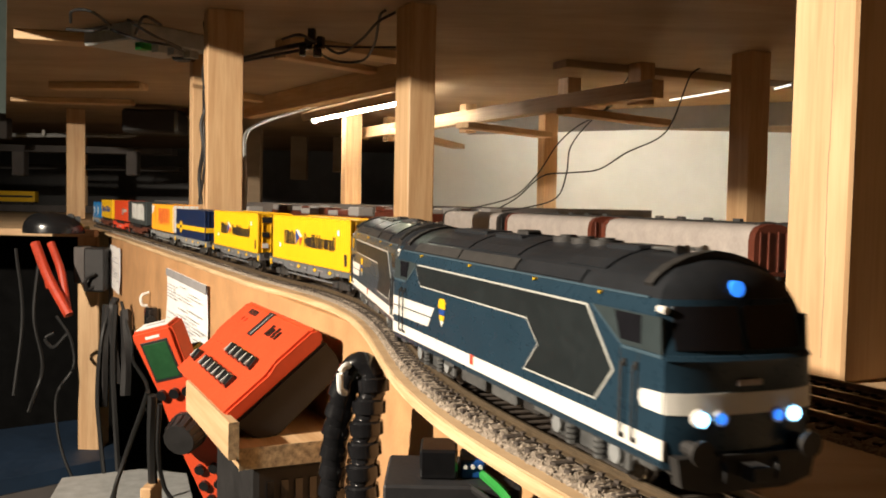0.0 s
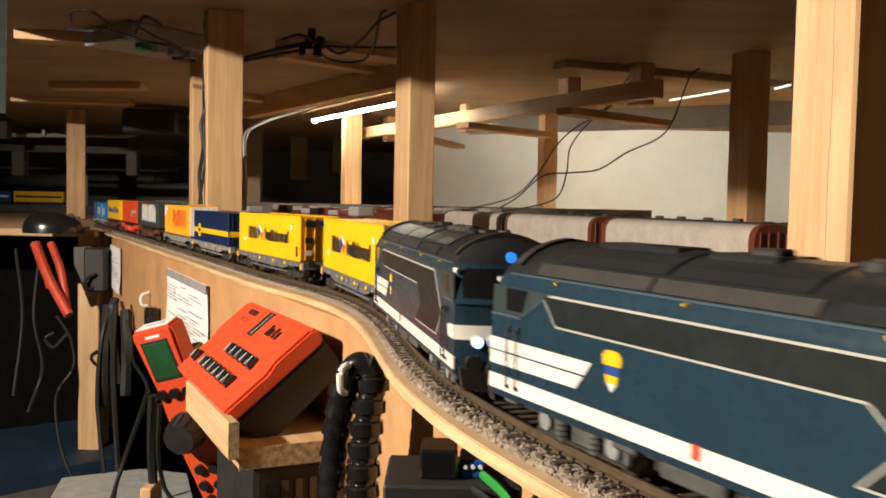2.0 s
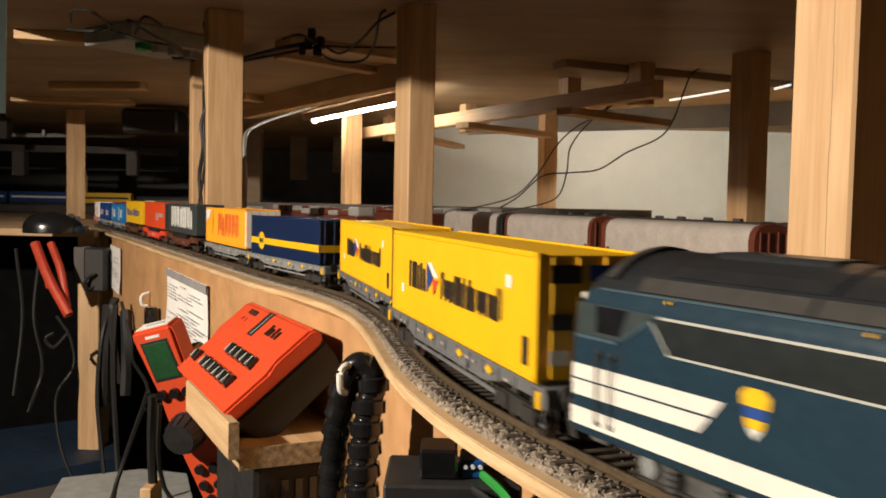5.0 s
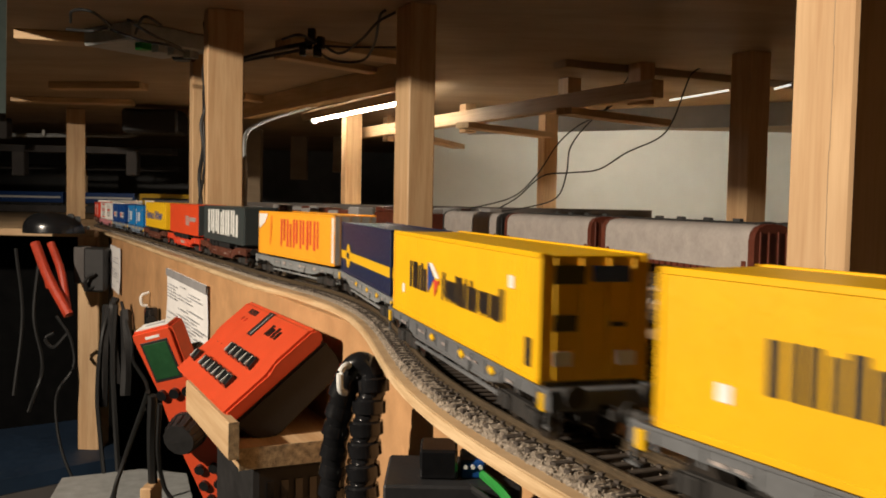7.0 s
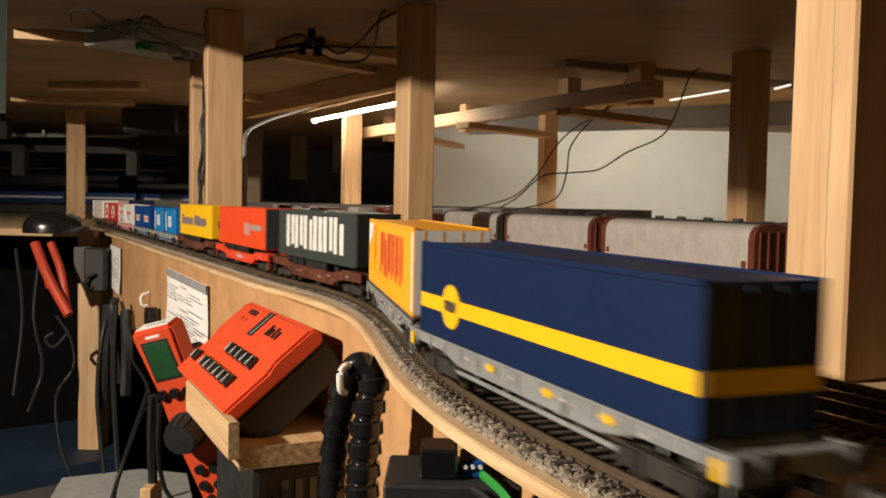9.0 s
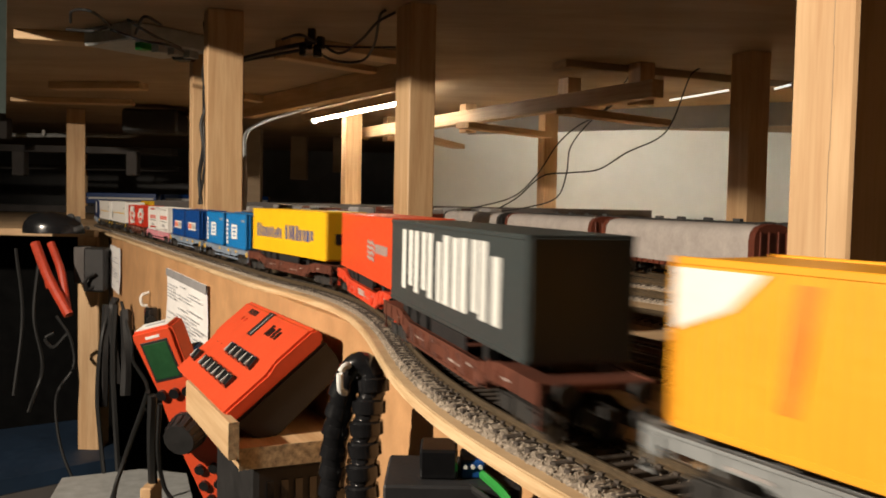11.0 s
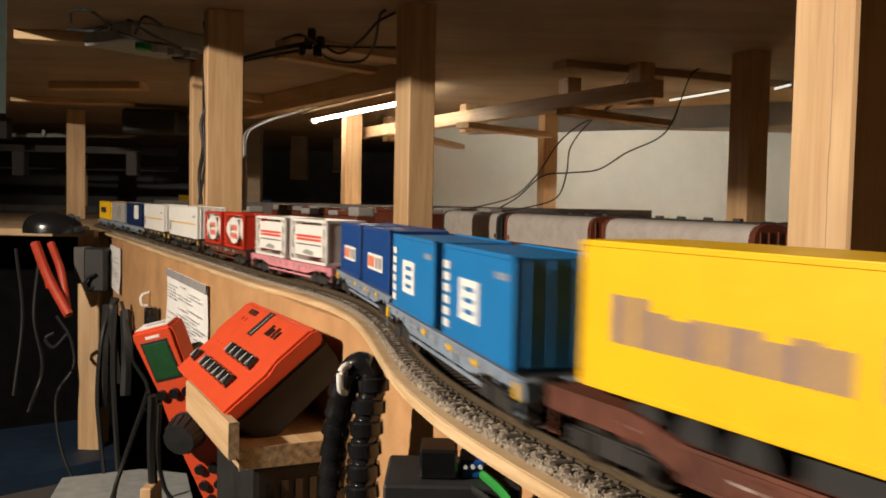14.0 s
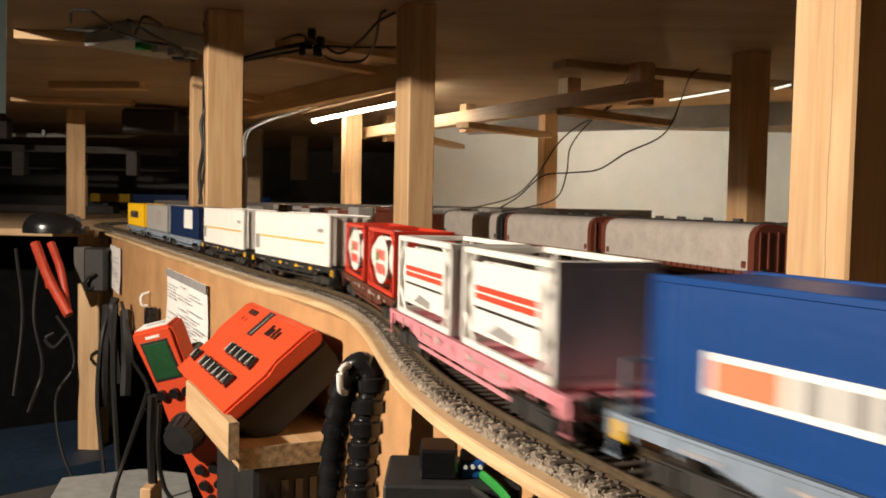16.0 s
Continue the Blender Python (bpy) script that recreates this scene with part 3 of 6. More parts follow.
# two yellow containers on grey wagons
for s0 in (109.0, -88.0):
    flat_wagon(s0, P_WGREY, "dark grey container wagon with yellow end fittings", lugs=P_BAND)
    c = container(s0, 157.7, P_YEL, "bright yellow long container with black lettering", 32.0, base=12.7)
    bars(c, -50.5, -26, 11.8, 21.6, 14.5, P_BLK, 3)
    patch(c, [(-24.6, 22.4), (-16.5, 17.4), (-24.6, 12.0)], 14.5, P_LETBLUE)
    patch(c, [(-23.6, 22.6), (-18.6, 22.6), (-9.8, 18.0), (-15, 17.8)], 14.53, P_LETWHITE)
    patch(c, [(-17.0, 17.0), (-9.8, 17.2), (-15.5, 11.6)], 14.53, P_LETRED)
    bars(c, -6.6, 54.6, 11.4, 20.6, 14.5, P_BLK, 12, low=True)
    for x, z in ((-62, 8.6), (57, 21.6)):
        patch(c, [(x, z), (x + 3.6, z), (x + 3.6, z + 3.4), (x, z + 3.4)], 14.5, P_LETWHITE)
    patch(c, [(69.5, 3.4), (73.5, 3.4), (73.5, 10.6), (69.5, 10.6)], 14.5, P_BLK, "small black plate")
    end_patch(c, -11, -3, 24.5, 29, 79.2, P_BLK)
    end_patch(c, -1, 9, 25, 29, 79.2, P_LETBLUE)
    end_patch(c, -11, -5, 13, 17, 79.3, P_BLK)
    end_patch(c, 4, 8, 14, 15.2, 79.3, P_BLK)
    end_patch(c, -11, -6, 4.5, 8, 79.3, P_WHITE)
    end_patch(c, 6, 11, 4.5, 8, 79.3, P_WHITE)

# navy container with a yellow band
flat_wagon(-285.0, P_WLIGHT, "grey container wagon carrying a navy container", lugs=P_BAND)
c = container(-285.0, 152, P_NAVY, "navy blue container with a broad yellow band", 30.5, base=12.7, ribs=False)
patch(c, [(-75, 8.6), (75, 8.6), (75, 13.4), (-75, 13.4)], 14.5, P_BAND)
patch(c, [(-48 + 7.4 * math.cos(a), 11.0 + 7.0 * math.sin(a)) for a in np.linspace(0, 2 * math.pi, 16, endpoint=False)], 14.56, P_BAND)
bars(c, -53, -43, 9.4, 12.8, 14.7, P_NAVY, 4)
end_patch(c, -13.5, 13.5, 8.6, 13.4, 76.2, P_BAND)

# orange and white container
flat_wagon(-458.0, P_WLIGHT, "light grey container wagon with open truss sills")
c = container(-458.0, 158, P_ORANGE, "orange container with red lettering and white ends", 33, base=14)
patch(c, [(-78, 19), (-64, 24), (-56, 31), (-78, 31)], 14.5, P_WHITE)
patch(c, [(74.5, 2), (78, 2), (78, 31), (74.5, 31)], 14.5, P_WHITE)
bars(c, -26, 55, 8, 28, 14.5, P_LETRED, 6, weight=0.7)
patch(c, [(-52, 8), (-49, 8), (-45, 30), (-49, 30)], 14.5, P_LETORANGE, "darker orange slash")
end_patch(c, -14, 14, 1, 32, 79.1, P_WHITE)
for z in (6, 10, 14, 18, 22):
    end_patch(c, -9, 9, z, z + 1.6, 79.3, P_GREYC)

# trailers on pocket wagons
pocket_wagon(-666.0, P_WBROWN, "red-brown pocket wagon with a grey trailer")
c = trailer(-666.0, 158, P_DGREY, "dark grey curtain-sided trailer with large pale lettering")
bars(c, -58.5, 61.5, 6.6, 29.4, 14.7, P_FER, 6, weight=0.88)
pocket_wagon(-854.0, P_WRED, "orange-red pocket wagon with a red trailer")
c = trailer(-854.0, 158, P_RED, "plain orange-red curtain-sided trailer", front=P_DGREY)
for z in (10.4, 13.0, 15.6, 18.2):
    for k in range(4):
        x = 15.6 + 4.9 * k
        patch(c, [(x, z), (x + 4.9, z + 0.7 * (-1) ** k), (x + 4.9, z + 1.5 + 0.7 * (-1) ** k), (x, z + 1.5)], 14.9, P_PALE)
bars(c, 38, 70, 14.4, 19, 14.9, P_PALE, 8)
pocket_wagon(-1046.0, P_WBROWN, "red-brown pocket wagon with a yellow trailer")
c = trailer(-1046.0, 158, P_BETZ, "yellow curtain-sided trailer with blue lettering")
bars(c, -66.5, -6.5, 11.2, 21.4, 14.7, P_LETBLUE, 5, weight=0.8, low=True)
bars(c, 0, 58, 11.2, 21.4, 14.7, P_LETBLUE, 4, weight=0.84, low=True)
end_patch(c, -8, 12, 11, 18, 79.4, P_BLK)

# pairs of short containers
flat_wagon(-1229.0, P_WBLUE, "pale blue-grey container wagon with end railing", rail_end=True, lugs=P_BAND)
for sh in (-41, 41):
    c = container(-1229.0, 70, P_LBLUE, "sky blue short container with a white square sign", 30, 28.4, shift=sh)
    patch(c, [(-15, 7.8), (5, 7.8), (5, 20.4), (-15, 20.4)], 14.2, P_LETWHITE)
    for z in (10.0, 13.4, 16.8):
        patch(c, [(-9.5, z), (0.5, z), (0.5, z + 1.4), (-9.5, z + 1.4)], 14.33, P_LBLUE)
    for i in range(6):
        patch(c, [(-33.5, 3 + 3.8 * i), (-27, 3 + 3.8 * i), (-27, 5.6 + 3.8 * i), (-33.5, 5.6 + 3.8 * i)], 14.2, P_LETWHITE)
    patch(c, [(20, 23), (31, 23), (31, 25), (20, 25)], 14.2, P_WBLUE)
flat_wagon(-1418.0, P_WBLUE, "pale blue-grey container wagon with end railing", rail_end=True, lugs=P_BAND)
for sh in (-39, 39):
    c = container(-1418.0, 70, P_DBLUE, "royal blue short container with a small sign", 30, 28.4, shift=sh)
    patch(c, [(-19, 8.6), (19.5, 8.6), (19.5, 16.8), (-19, 16.8)], 14.2, P_LETWHITE)
    patch(c, [(-17.5, 10), (-1, 10), (-1, 15.4), (-17.5, 15.4)], 14.35, P_SALMON)
    patch(c, [(2, 10), (8, 10), (8, 15.4), (2, 15.4)], 14.35, P_GREYC)
    patch(c, [(10.5, 10), (17.5, 10), (17.5, 15.4), (10.5, 15.4)], 14.35, P_GREYC)


def tank(s0, shift, colour, label, lettering):
    """A tank in an open frame."""
    ob = rides(thing("tank_container", label, "container", group="tank containers on the train"), s0, Matrix.Translation((shift / 1000, 0, 13 / 1000)))
    h, w, ht = 34.8, 14.1, 30
    bm = rod(bmesh.new(), (-h + 3, 0, ht / 2 + 0.5), (h - 3, 0, ht / 2 + 0.5), 12.8, 32)
    part("tank", bm, P_WHITE, ob, "white glossy tank", smooth=True)
    for x in (-h, h - 2):
        for y in (-w, w - 2):
            part("corner_post", B(x, x + 2, y, y + 2, 0, ht, 0.2), colour, ob)
        for z in (0, ht - 2):
            part("end_bar", B(x, x + 2, -w, w, z, z + 2, 0.2), colour, ob)
    for y in (-w, w - 1.8):
        for z in (0, ht - 1.8):
            part("side_rail", B(-h, h, y, y + 1.8, z, z + 1.8, 0.2), colour, ob)
        for sx in (-1, 1):
            for z0, z1 in ((1, 10), (ht - 1, ht - 9)):
                part("brace", rod(bmesh.new(), (sx * (h - 1), y + 0.9, z1), (sx * (h - 11), y + 0.9, z0), 0.7, 6), colour, ob)
    part("end_plate", B(h - 1.2, h - 0.4, -w + 1, w - 1, 1.5, ht - 1.5), colour if colour is P_TANKRED else P_WHITE, ob)
    lettering(ob)
    return ob


def sign_board(ob, x0, x1, z0, z1, mat, y=13.3):
    part("sign", B(x0, x1, -y - 0.2, -y, z0, z1), mat, ob)


def white_tank_sign(ob):
    sign_board(ob, -27, 27, 5, 26, P_WHITE)
    for k, (z, m) in enumerate(((17.5, P_LETRED), (15.2, P_LETRED), (12.2, P_BLK))):
        part("lettering", B(-24, 24, -13.65, -13.5, z, z + (1.7 if k < 2 else 0.8)), m, ob)
    part("emblem", prism(bmesh.new(), [(-12, 6.5), (8, 5.5), (10, 8), (-4, 9.5)], "y", -13.65, -13.5), P_GREYC, ob)


def red_tank_sign(ob):
    bm = bmesh.new()
    prism(bm, [(-1 + 19 * math.cos(a), 15 + 11.5 * math.sin(a)) for a in np.linspace(0, 2 * math.pi, 24, endpoint=False)], "y", -13.5, -13.2)
    part("sign", bm, P_WHITE, ob, "round white sign")
    bars(ob, -14, 12, 15, 20, 13.5, P_LETRED, 4)
    bars(ob, -14, 12, 8, 13, 13.5, P_LETRED, 5)
    part("emblem", B(-13, -8, -13.75, -13.5, 14, 18), M_GREEN, ob)


flat_wagon(-1600.0, P_WPINK, "faded pink container wagon")
for sh in (-41, 41):
    tank(-1600.0, sh, P_WHITE, "white tank container with red lettering in a white frame", white_tank_sign)
flat_wagon(-1796.0, P_WBROWN, "red-brown container wagon under red tank containers")
for sh in (-42, 42):
    tank(-1796.0, sh, P_TANKRED, "red-framed tank container with a round white sign", red_tank_sign)
for s0 in (-1987.0, -2186.0):
    flat_wagon(s0, P_WBLACK, "black container wagon with yellow and white fittings", half=88, lugs=P_BAND)
    c = container(s0, 158, P_WHITE, "white reefer swap body with a thin gold line", 33.5, 29.4, ribs=False)
    for i in range(16):
        patch(c, [(-72 + 9 * i, 14.5), (-66 + 9 * i, 14.5), (-66 + 9 * i, 16), (-72 + 9 * i, 16)], 14.7, P_BAND)
    patch(c, [(-77, 5), (-68, 5), (-68, 16), (-77, 16)], 14.75, P_GREYC)
    patch(c, [(58, 22), (68, 22), (68, 24.5), (58, 24.5)], 14.75, P_GREYC)
flat_wagon(-2373.0, P_WBLUE, "pale grey container wagon under a navy container")
c = container(-2373.0, 158, P_NAVY, "navy container with a white emblem", 33)
patch(c, [(5, 10), (50, 10), (50, 30), (5, 30)], 14.5, P_LETWHITE)
flat_wagon(-2554.0, P_WBLUE, "pale grey container wagon under a grey container")
c = container(-2554.0, 158, P_GREYC, "plain grey container with faint lettering", 33)
bars(c, 0, 40, 8, 26, 14.5, P_PALE, 4)
flat_wagon(-2745.0, P_WBLUE, "pale grey container wagon under an orange-yellow container")
c = container(-2745.0, 158, P_BAND, "orange-yellow container with dark lettering", 33)
bars(c, -50, 30, 12, 22, 14.5, P_NAVY, 7)

P_UNDER = paint("underframe_grey", (0.07, 0.072, 0.07), 0.6, 0.4)
P_LBODY = paint("loco_blue", (0.015, 0.034, 0.052), 0.3, 0.08)
P_LROOF = paint("loco_roof", (0.02, 0.022, 0.025), 0.33, 0.15)
P_LPANEL = paint("loco_panel", (0.013, 0.017, 0.018), 0.42, 0.15)
P_LCORN = paint("loco_pale_blue", (0.05, 0.085, 0.11), 0.35, 0.08)
P_LCAB = paint("loco_cab_grey", (0.03, 0.042, 0.044), 0.4, 0.12)
P_LBORDER = paint("loco_outline_grey", (0.42, 0.42, 0.38), 0.45)
M_HORN = material("horn_metal", (0.5, 0.5, 0.48), 0.3, 0.9)
P_LWHITE = paint("loco_white", (0.70, 0.68, 0.62), 0.4)
for _m in (P_LBODY, P_LROOF, P_LPANEL):
    _m.node_tree.nodes["Principled BSDF"].inputs["Specular IOR Level"].default_value = 0.25
P_GLASS = material("cab_glass", (0.01, 0.01, 0.012), 0.06)
M_HEAD = material("blue_white_headlamp", (0.25, 0.6, 1.0), 0.2, emit=6)
M_HEADDIM = material("dim_headlamp", (0.02, 0.16, 0.7), 0.2, emit=1.2)


def loco(s0):
    """A diesel locomotive with a domed, raked cab at both ends; x forwards."""
    ob = rides(thing("diesel_locomotive", "dark blue diesel locomotive with white stripes and grey side panels", "locomotive", group="coupled diesel locomotives"), s0)
    h = 91.0
    BROW = 38.6

    def half_width(z):
        return float(np.interp(z, [6.5, 8, 35.6, 38.6, 40.5, 42.5, 44.2, 45.6, 46.5, 46.9], [16.4, 17, 17, 15.7, 14.6, 12.6, 10.0, 6.8, 3.6, 0.8]))

    def nose(z):
        return float(np.interp(z, [6.5, 16, 26.5, 27.6, 28.4, 38.2, 40, 42.5, 44.5, 46.0, 46.9], [1.0, 0, 0.5, 0.2, 1.4, 4.4, 4.9, 6.4, 8.6, 11.2, 13.5]))

    def face(z, u, proud=0.0):
        """A place on the front, u from -1 to 1 across it."""
        return h + proud - nose(z) - 3.0 * abs(u) ** 3.2, u * half_width(z), z

    def shell(zs):
        """Sides and both ends between the heights zs, closed above."""
        us = [-1, -0.93, -0.82, -0.6, -0.3, 0, 0.3, 0.6, 0.82, 0.93, 1]
        bm = bmesh.new()
        ends = {sgn: [[bm.verts.new(Vector((sgn * x, y, z)) / 1000) for x, y, z in (face(z, u) for u in us)] for z in zs] for sgn in (1, -1)}
        n = len(us) - 1
        for a in range(len(zs) - 1):
            for sgn in (1, -1):
                for b in range(n):
                    e = ends[sgn]
                    bm.faces.new((e[a][b], e[a][b + 1], e[a + 1][b + 1], e[a + 1][b]))
            for b in (0, n):
                bm.faces.new((ends[-1][a][b], ends[1][a][b], ends[1][a + 1][b], ends[-1][a + 1][b]))
        for row in (0, -1):
            bm.faces.new(ends[1][row] + ends[-1][row][::-1])
        return bm

    part("body", shell([6.5, 8, 12, 16, 22, 26.5, 27.6, 28.4, 32, 35.6, 37.2, BROW]), P_LBODY, ob, "dark teal-blue body shell", smooth=True)
    part("roof", shell([BROW + 0.02, 40.5, 42.5, 44.2, 45.6, 46.5, 46.9]), P_LROOF, ob, "dark grey domed roof", smooth=True)

    def arch(x0, x1, lift, za, mat, name, label=""):
        """A strip bent over the roof from one gutter to the other."""
        zs = [z for z in (za, 42.5, 44.2, 45.6, 46.5) if z >= za]
        line = [(-half_width(z), z) for z in zs] + [(0, 47)] + [(half_width(z), z) for z in zs[::-1]]
        ring = [(y * (1 + lift / 18), z + lift) for y, z in line] + [(y * 0.96, z - 0.8) for y, z in line[::-1]]
        return part(name, prism(bmesh.new(), ring, "x", x0, x1), mat, ob, label)

    for sgn in (-1, 1):
        arch(*sorted((sgn * 76.5, sgn * 79.5)), 0.75, 40.6, M_BOGIE, "visor", "black visor strip over the cab")
    for x0, x1 in ((-62, -24), (-22, 12), (40, 58)):
        arch(x0, x1, 0.35, 42.4, P_LROOF, "roof_panel")
    # grilles and steps low on the roof slope
    for side in (-1, 1):
        for x0, x1 in ((-68, -26), (-25, 16), (20, 52)):
            bm = prism(bmesh.new(), [(side * 15.4, 39.0), (side * 15.9, 39.3), (side * 14.0, 42.0), (side * 13.2, 41.6)], "x", x0, x1)
            part("roof_grille", bm, M_BOGIE if x1 < 20 else P_LROOF, ob, "dark louvred strip")
        for x in (-58, -14, 30, 62):
            part("lifting_eye", rod(bmesh.new(), (x, side * 16.0, 37.9), (x, side * 16.9, 37.9), 0.4, 8), P_BAND, ob)
        part("gutter", B(-80, 80, side * 15.9 - 0.25, side * 15.9 + 0.25, 38.4, 38.9), P_LCORN, ob, "pale blue gutter line")
    for x0, x1, w, z in ((-58, -30, 5, 47.7), (-20, -2, 6, 47.5), (44, 58, 5, 47.6)):
        part("roof_hatch", B(x0, x1, -w, w, 45, z, 0.6), P_LROOF, ob)
    for x in (16, 26, 36):
        bm = rod(bmesh.new(), (x, 0, 46), (x, 0, 47.9), 4.2, 18)
        rod(bm, (x, 0, 47.9), (x, 0, 48.4), 2.2, 12)
        part("roof_fan", bm, M_BOGIE, ob, smooth=True)
    part("exhaust", B(-12, -5, -2.5, 2.5, 46, 48.8, 0.5), M_BOGIE, ob)
    for y in (-3.4, -1.6, 3):
        bm = rod(bmesh.new(), (62, y, 47.4), (69, y, 47.4), 0.45, 8)
        rod(bm, (69, y, 47.4), (71.5, y, 47.4), 0.5, 10, 1.1)
        part("horn", bm, M_HORN, ob, "pale metal horn", smooth=True)
    for sgn in (-1, 1):
        def across(zs, us, proud, mat, name, label=""):
            bm = bmesh.new()
            g = [[bm.verts.new(Vector((sgn * x, y, z)) / 1000) for x, y, z in (face(z, u, proud) for u in us)] for z in zs]
            k = [[bm.verts.new(v.co - Vector((sgn * 0.0008, 0, 0))) for v in row] for row in g]
            for a in range(len(zs) - 1):
                for b in range(len(us) - 1):
                    bm.faces.new((g[a][b], g[a][b + 1], g[a + 1][b + 1], g[a + 1][b]))
                    bm.faces.new((k[a][b], k[a + 1][b], k[a + 1][b + 1], k[a][b + 1]))
            rim = [(0, b) for b in range(len(us))] + [(a, len(us) - 1) for a in range(1, len(zs))] + [(len(zs) - 1, b) for b in range(len(us) - 2, -1, -1)] + [(a, 0) for a in range(len(zs) - 2, 0, -1)]
            for (a, b), (c, e) in zip(rim, rim[1:] + rim[:1]):
                bm.faces.new((g[a][b], g[c][e], k[c][e], k[a][b]))
            return part(name, bm, mat, ob, label, smooth=True)
        for us in ((-0.86, -0.7, -0.5, -0.25, -0.04), (0.04, 0.25, 0.5, 0.7, 0.86)):
            across((29.2, 33, 37.4), us, 0.2, P_GLASS, "windscreen", "dark cab windscreen")
        across((27.4, 28.2), (-1, -0.93, -0.82, -0.5, 0, 0.5, 0.82, 0.93, 1), 0.5, P_LBODY, "ledge")
        across((17.2, 21.3), (-1, -0.93, -0.82, -0.5, 0, 0.5, 0.82, 0.93, 1), 0.3, P_LWHITE, "nose_band", "white band")
        across((22.6, 23.8), (-0.16, 0, 0.16), 0.4, P_PALE, "number_plate")
        for yy in (-17.25, 16.85):
            bm = prism(bmesh.new(), [(sgn * q, z) for q, z in ((87.6, 17.2), (87.6, 21.3), (80.6, 20.9), (79.5, 20.2), (79.3, 18.6), (80.4, 17.2))], "y", yy, yy + 0.4)
            part("cab_band", bm, P_LWHITE, ob, "white band end on the cab side")
        part("corner_lamp", rod(bmesh.new(), (sgn * 83.8, -16.2, 36.8), (sgn * 85.8, -15.7, 36.6), 0.8, 10), P_LWHITE, ob, "pale corner marker", smooth=True)
        bm = prism(bmesh.new(), [(-16, 9.5), (-15, 4.0), (-9, 2.4), (9, 2.4), (15, 4.0), (16, 9.5)], "x", *sorted((sgn * (h - 2.5), sgn * (h + 0.4))))
        part("snow_plough", bm, M_BOGIE, ob)
        for y, mat, r in ((-10.7, M_HEAD, 1.4), (10.7, M_HEAD, 1.4), (-6.6, M_HEADDIM, 1.05), (6.6, M_HEADDIM, 1.05)):
            lit = mat if sgn > 0 else P_GLASS
            x = face(16.6, y / 17)[0]
            bm = rod(bmesh.new(), (sgn * (x - 1), y, 16.6), (sgn * (x + 0.9), y, 16.6), r, 14)
            lampp = part("headlamp", bm, lit, ob, "blue-white glowing lamp" if sgn > 0 else "unlit lamp", smooth=True)
            part("lamp_rim", rod(bmesh.new(), (sgn * (x - 1), y, 16.6), (sgn * (x + 0.6), y, 16.6), r + 0.5, 14), P_LWHITE, lampp, smooth=True)
        x = face(40.6, 0)[0]
        part("top_lamp", rod(bmesh.new(), (sgn * (x - 3), 0, 40.6), (sgn * (x + 0.6), 0, 40.6), 1.6, 14), M_HEADDIM if sgn > 0 else P_GLASS, ob, smooth=True)
        for y in (-12.5, 12.5):
            bm = rod(bmesh.new(), (sgn * (h - 2), y, 11), (sgn * (h + 2.6), y, 11), 1.5, 10)
            rod(bm, (sgn * (h + 2.4), y, 11), (sgn * (h + 3.2), y, 11), 2.5, 14)
            part("buffer", bm, M_BOGIE, ob, smooth=True)
        part("coupling", B(*sorted((sgn * (h - 1), sgn * (h + 4.6))), -2, 2, 5, 8, 0.3), M_BOGIE, ob)
        for y in (-6, 6):
            part("brake_hose", hose(bmesh.new(), [(sgn * (h - 0.5), y, 9), (sgn * (h + 1.4), y, 7), (sgn * (h + 1.2), y, 4.5)], 0.45, 6, 4), M_RUBBER, ob)
    for side in (1, -1):
        def on(pts, mat, name, t=0.15, label=""):
            y = 17.0
            a, b = (-y - t, -y + 0.4) if side > 0 else (y - 0.4, y + t)
            return part(name, prism(bmesh.new(), [(x * side, z) for x, z in pts], "y", a, b), mat, ob, label)
        on([(-88, 8.4), (88, 8.4), (88, 12.2), (-88, 12.2)], P_LWHITE, "waist_stripe", 0.2, "white stripe")
        outer = [(-63.6, 35.0), (57.8, 35.0), (69.6, 22.4), (62.2, 14.7), (25.6, 14.7), (33.4, 22.2), (27.0, 27.6), (-57.2, 27.6)]
        inner = [(-62.6, 34.5), (57.3, 34.5), (68.8, 22.4), (61.9, 15.2), (26.8, 15.2), (34.2, 22.2), (27.3, 28.1), (-56.9, 28.1)]
        on(outer, P_LBORDER, "panel_border", 0.15, "thin pale outline")
        on(inner, P_LPANEL, "side_panel", 0.3, "dark grey louvred panel")
        on([(-87.8, 14.8), (-48.6, 15.2), (-42.6, 21.9), (-87.8, 21.7)], P_LWHITE, "stripe_block", 0.15, "white block with dark line")
        on([(-87.8, 18.2), (-45.4, 18.4), (-45.1, 18.8), (-87.8, 18.6)], P_LBODY, "stripe_line", 0.3)
        on([(-38.2, 22.6), (-32.2, 22.6), (-31.9, 24.6), (-33.4, 25.8), (-37.0, 25.8), (-38.5, 24.6)], P_BAND, "crest_top", 0.25, "gold crown of the crest")
        on([(-37.6, 20.6), (-32.8, 20.6), (-32.6, 22.5), (-37.8, 22.5)], P_LETBLUE, "crest", 0.2)
        on([(-37.0, 18.9), (-33.4, 18.9), (-33.0, 20.5), (-37.4, 20.5)], P_BAND, "crest_foot", 0.25)
        on([(-35.2, 16.9), (-33.6, 18.8), (-36.8, 18.8)], P_LWHITE, "crest_tip", 0.2)
        on([(-10, 9.6), (-7.6, 9.6), (-7.6, 12.4), (-10, 12.4)], P_LETRED, "red_plate", 0.4)
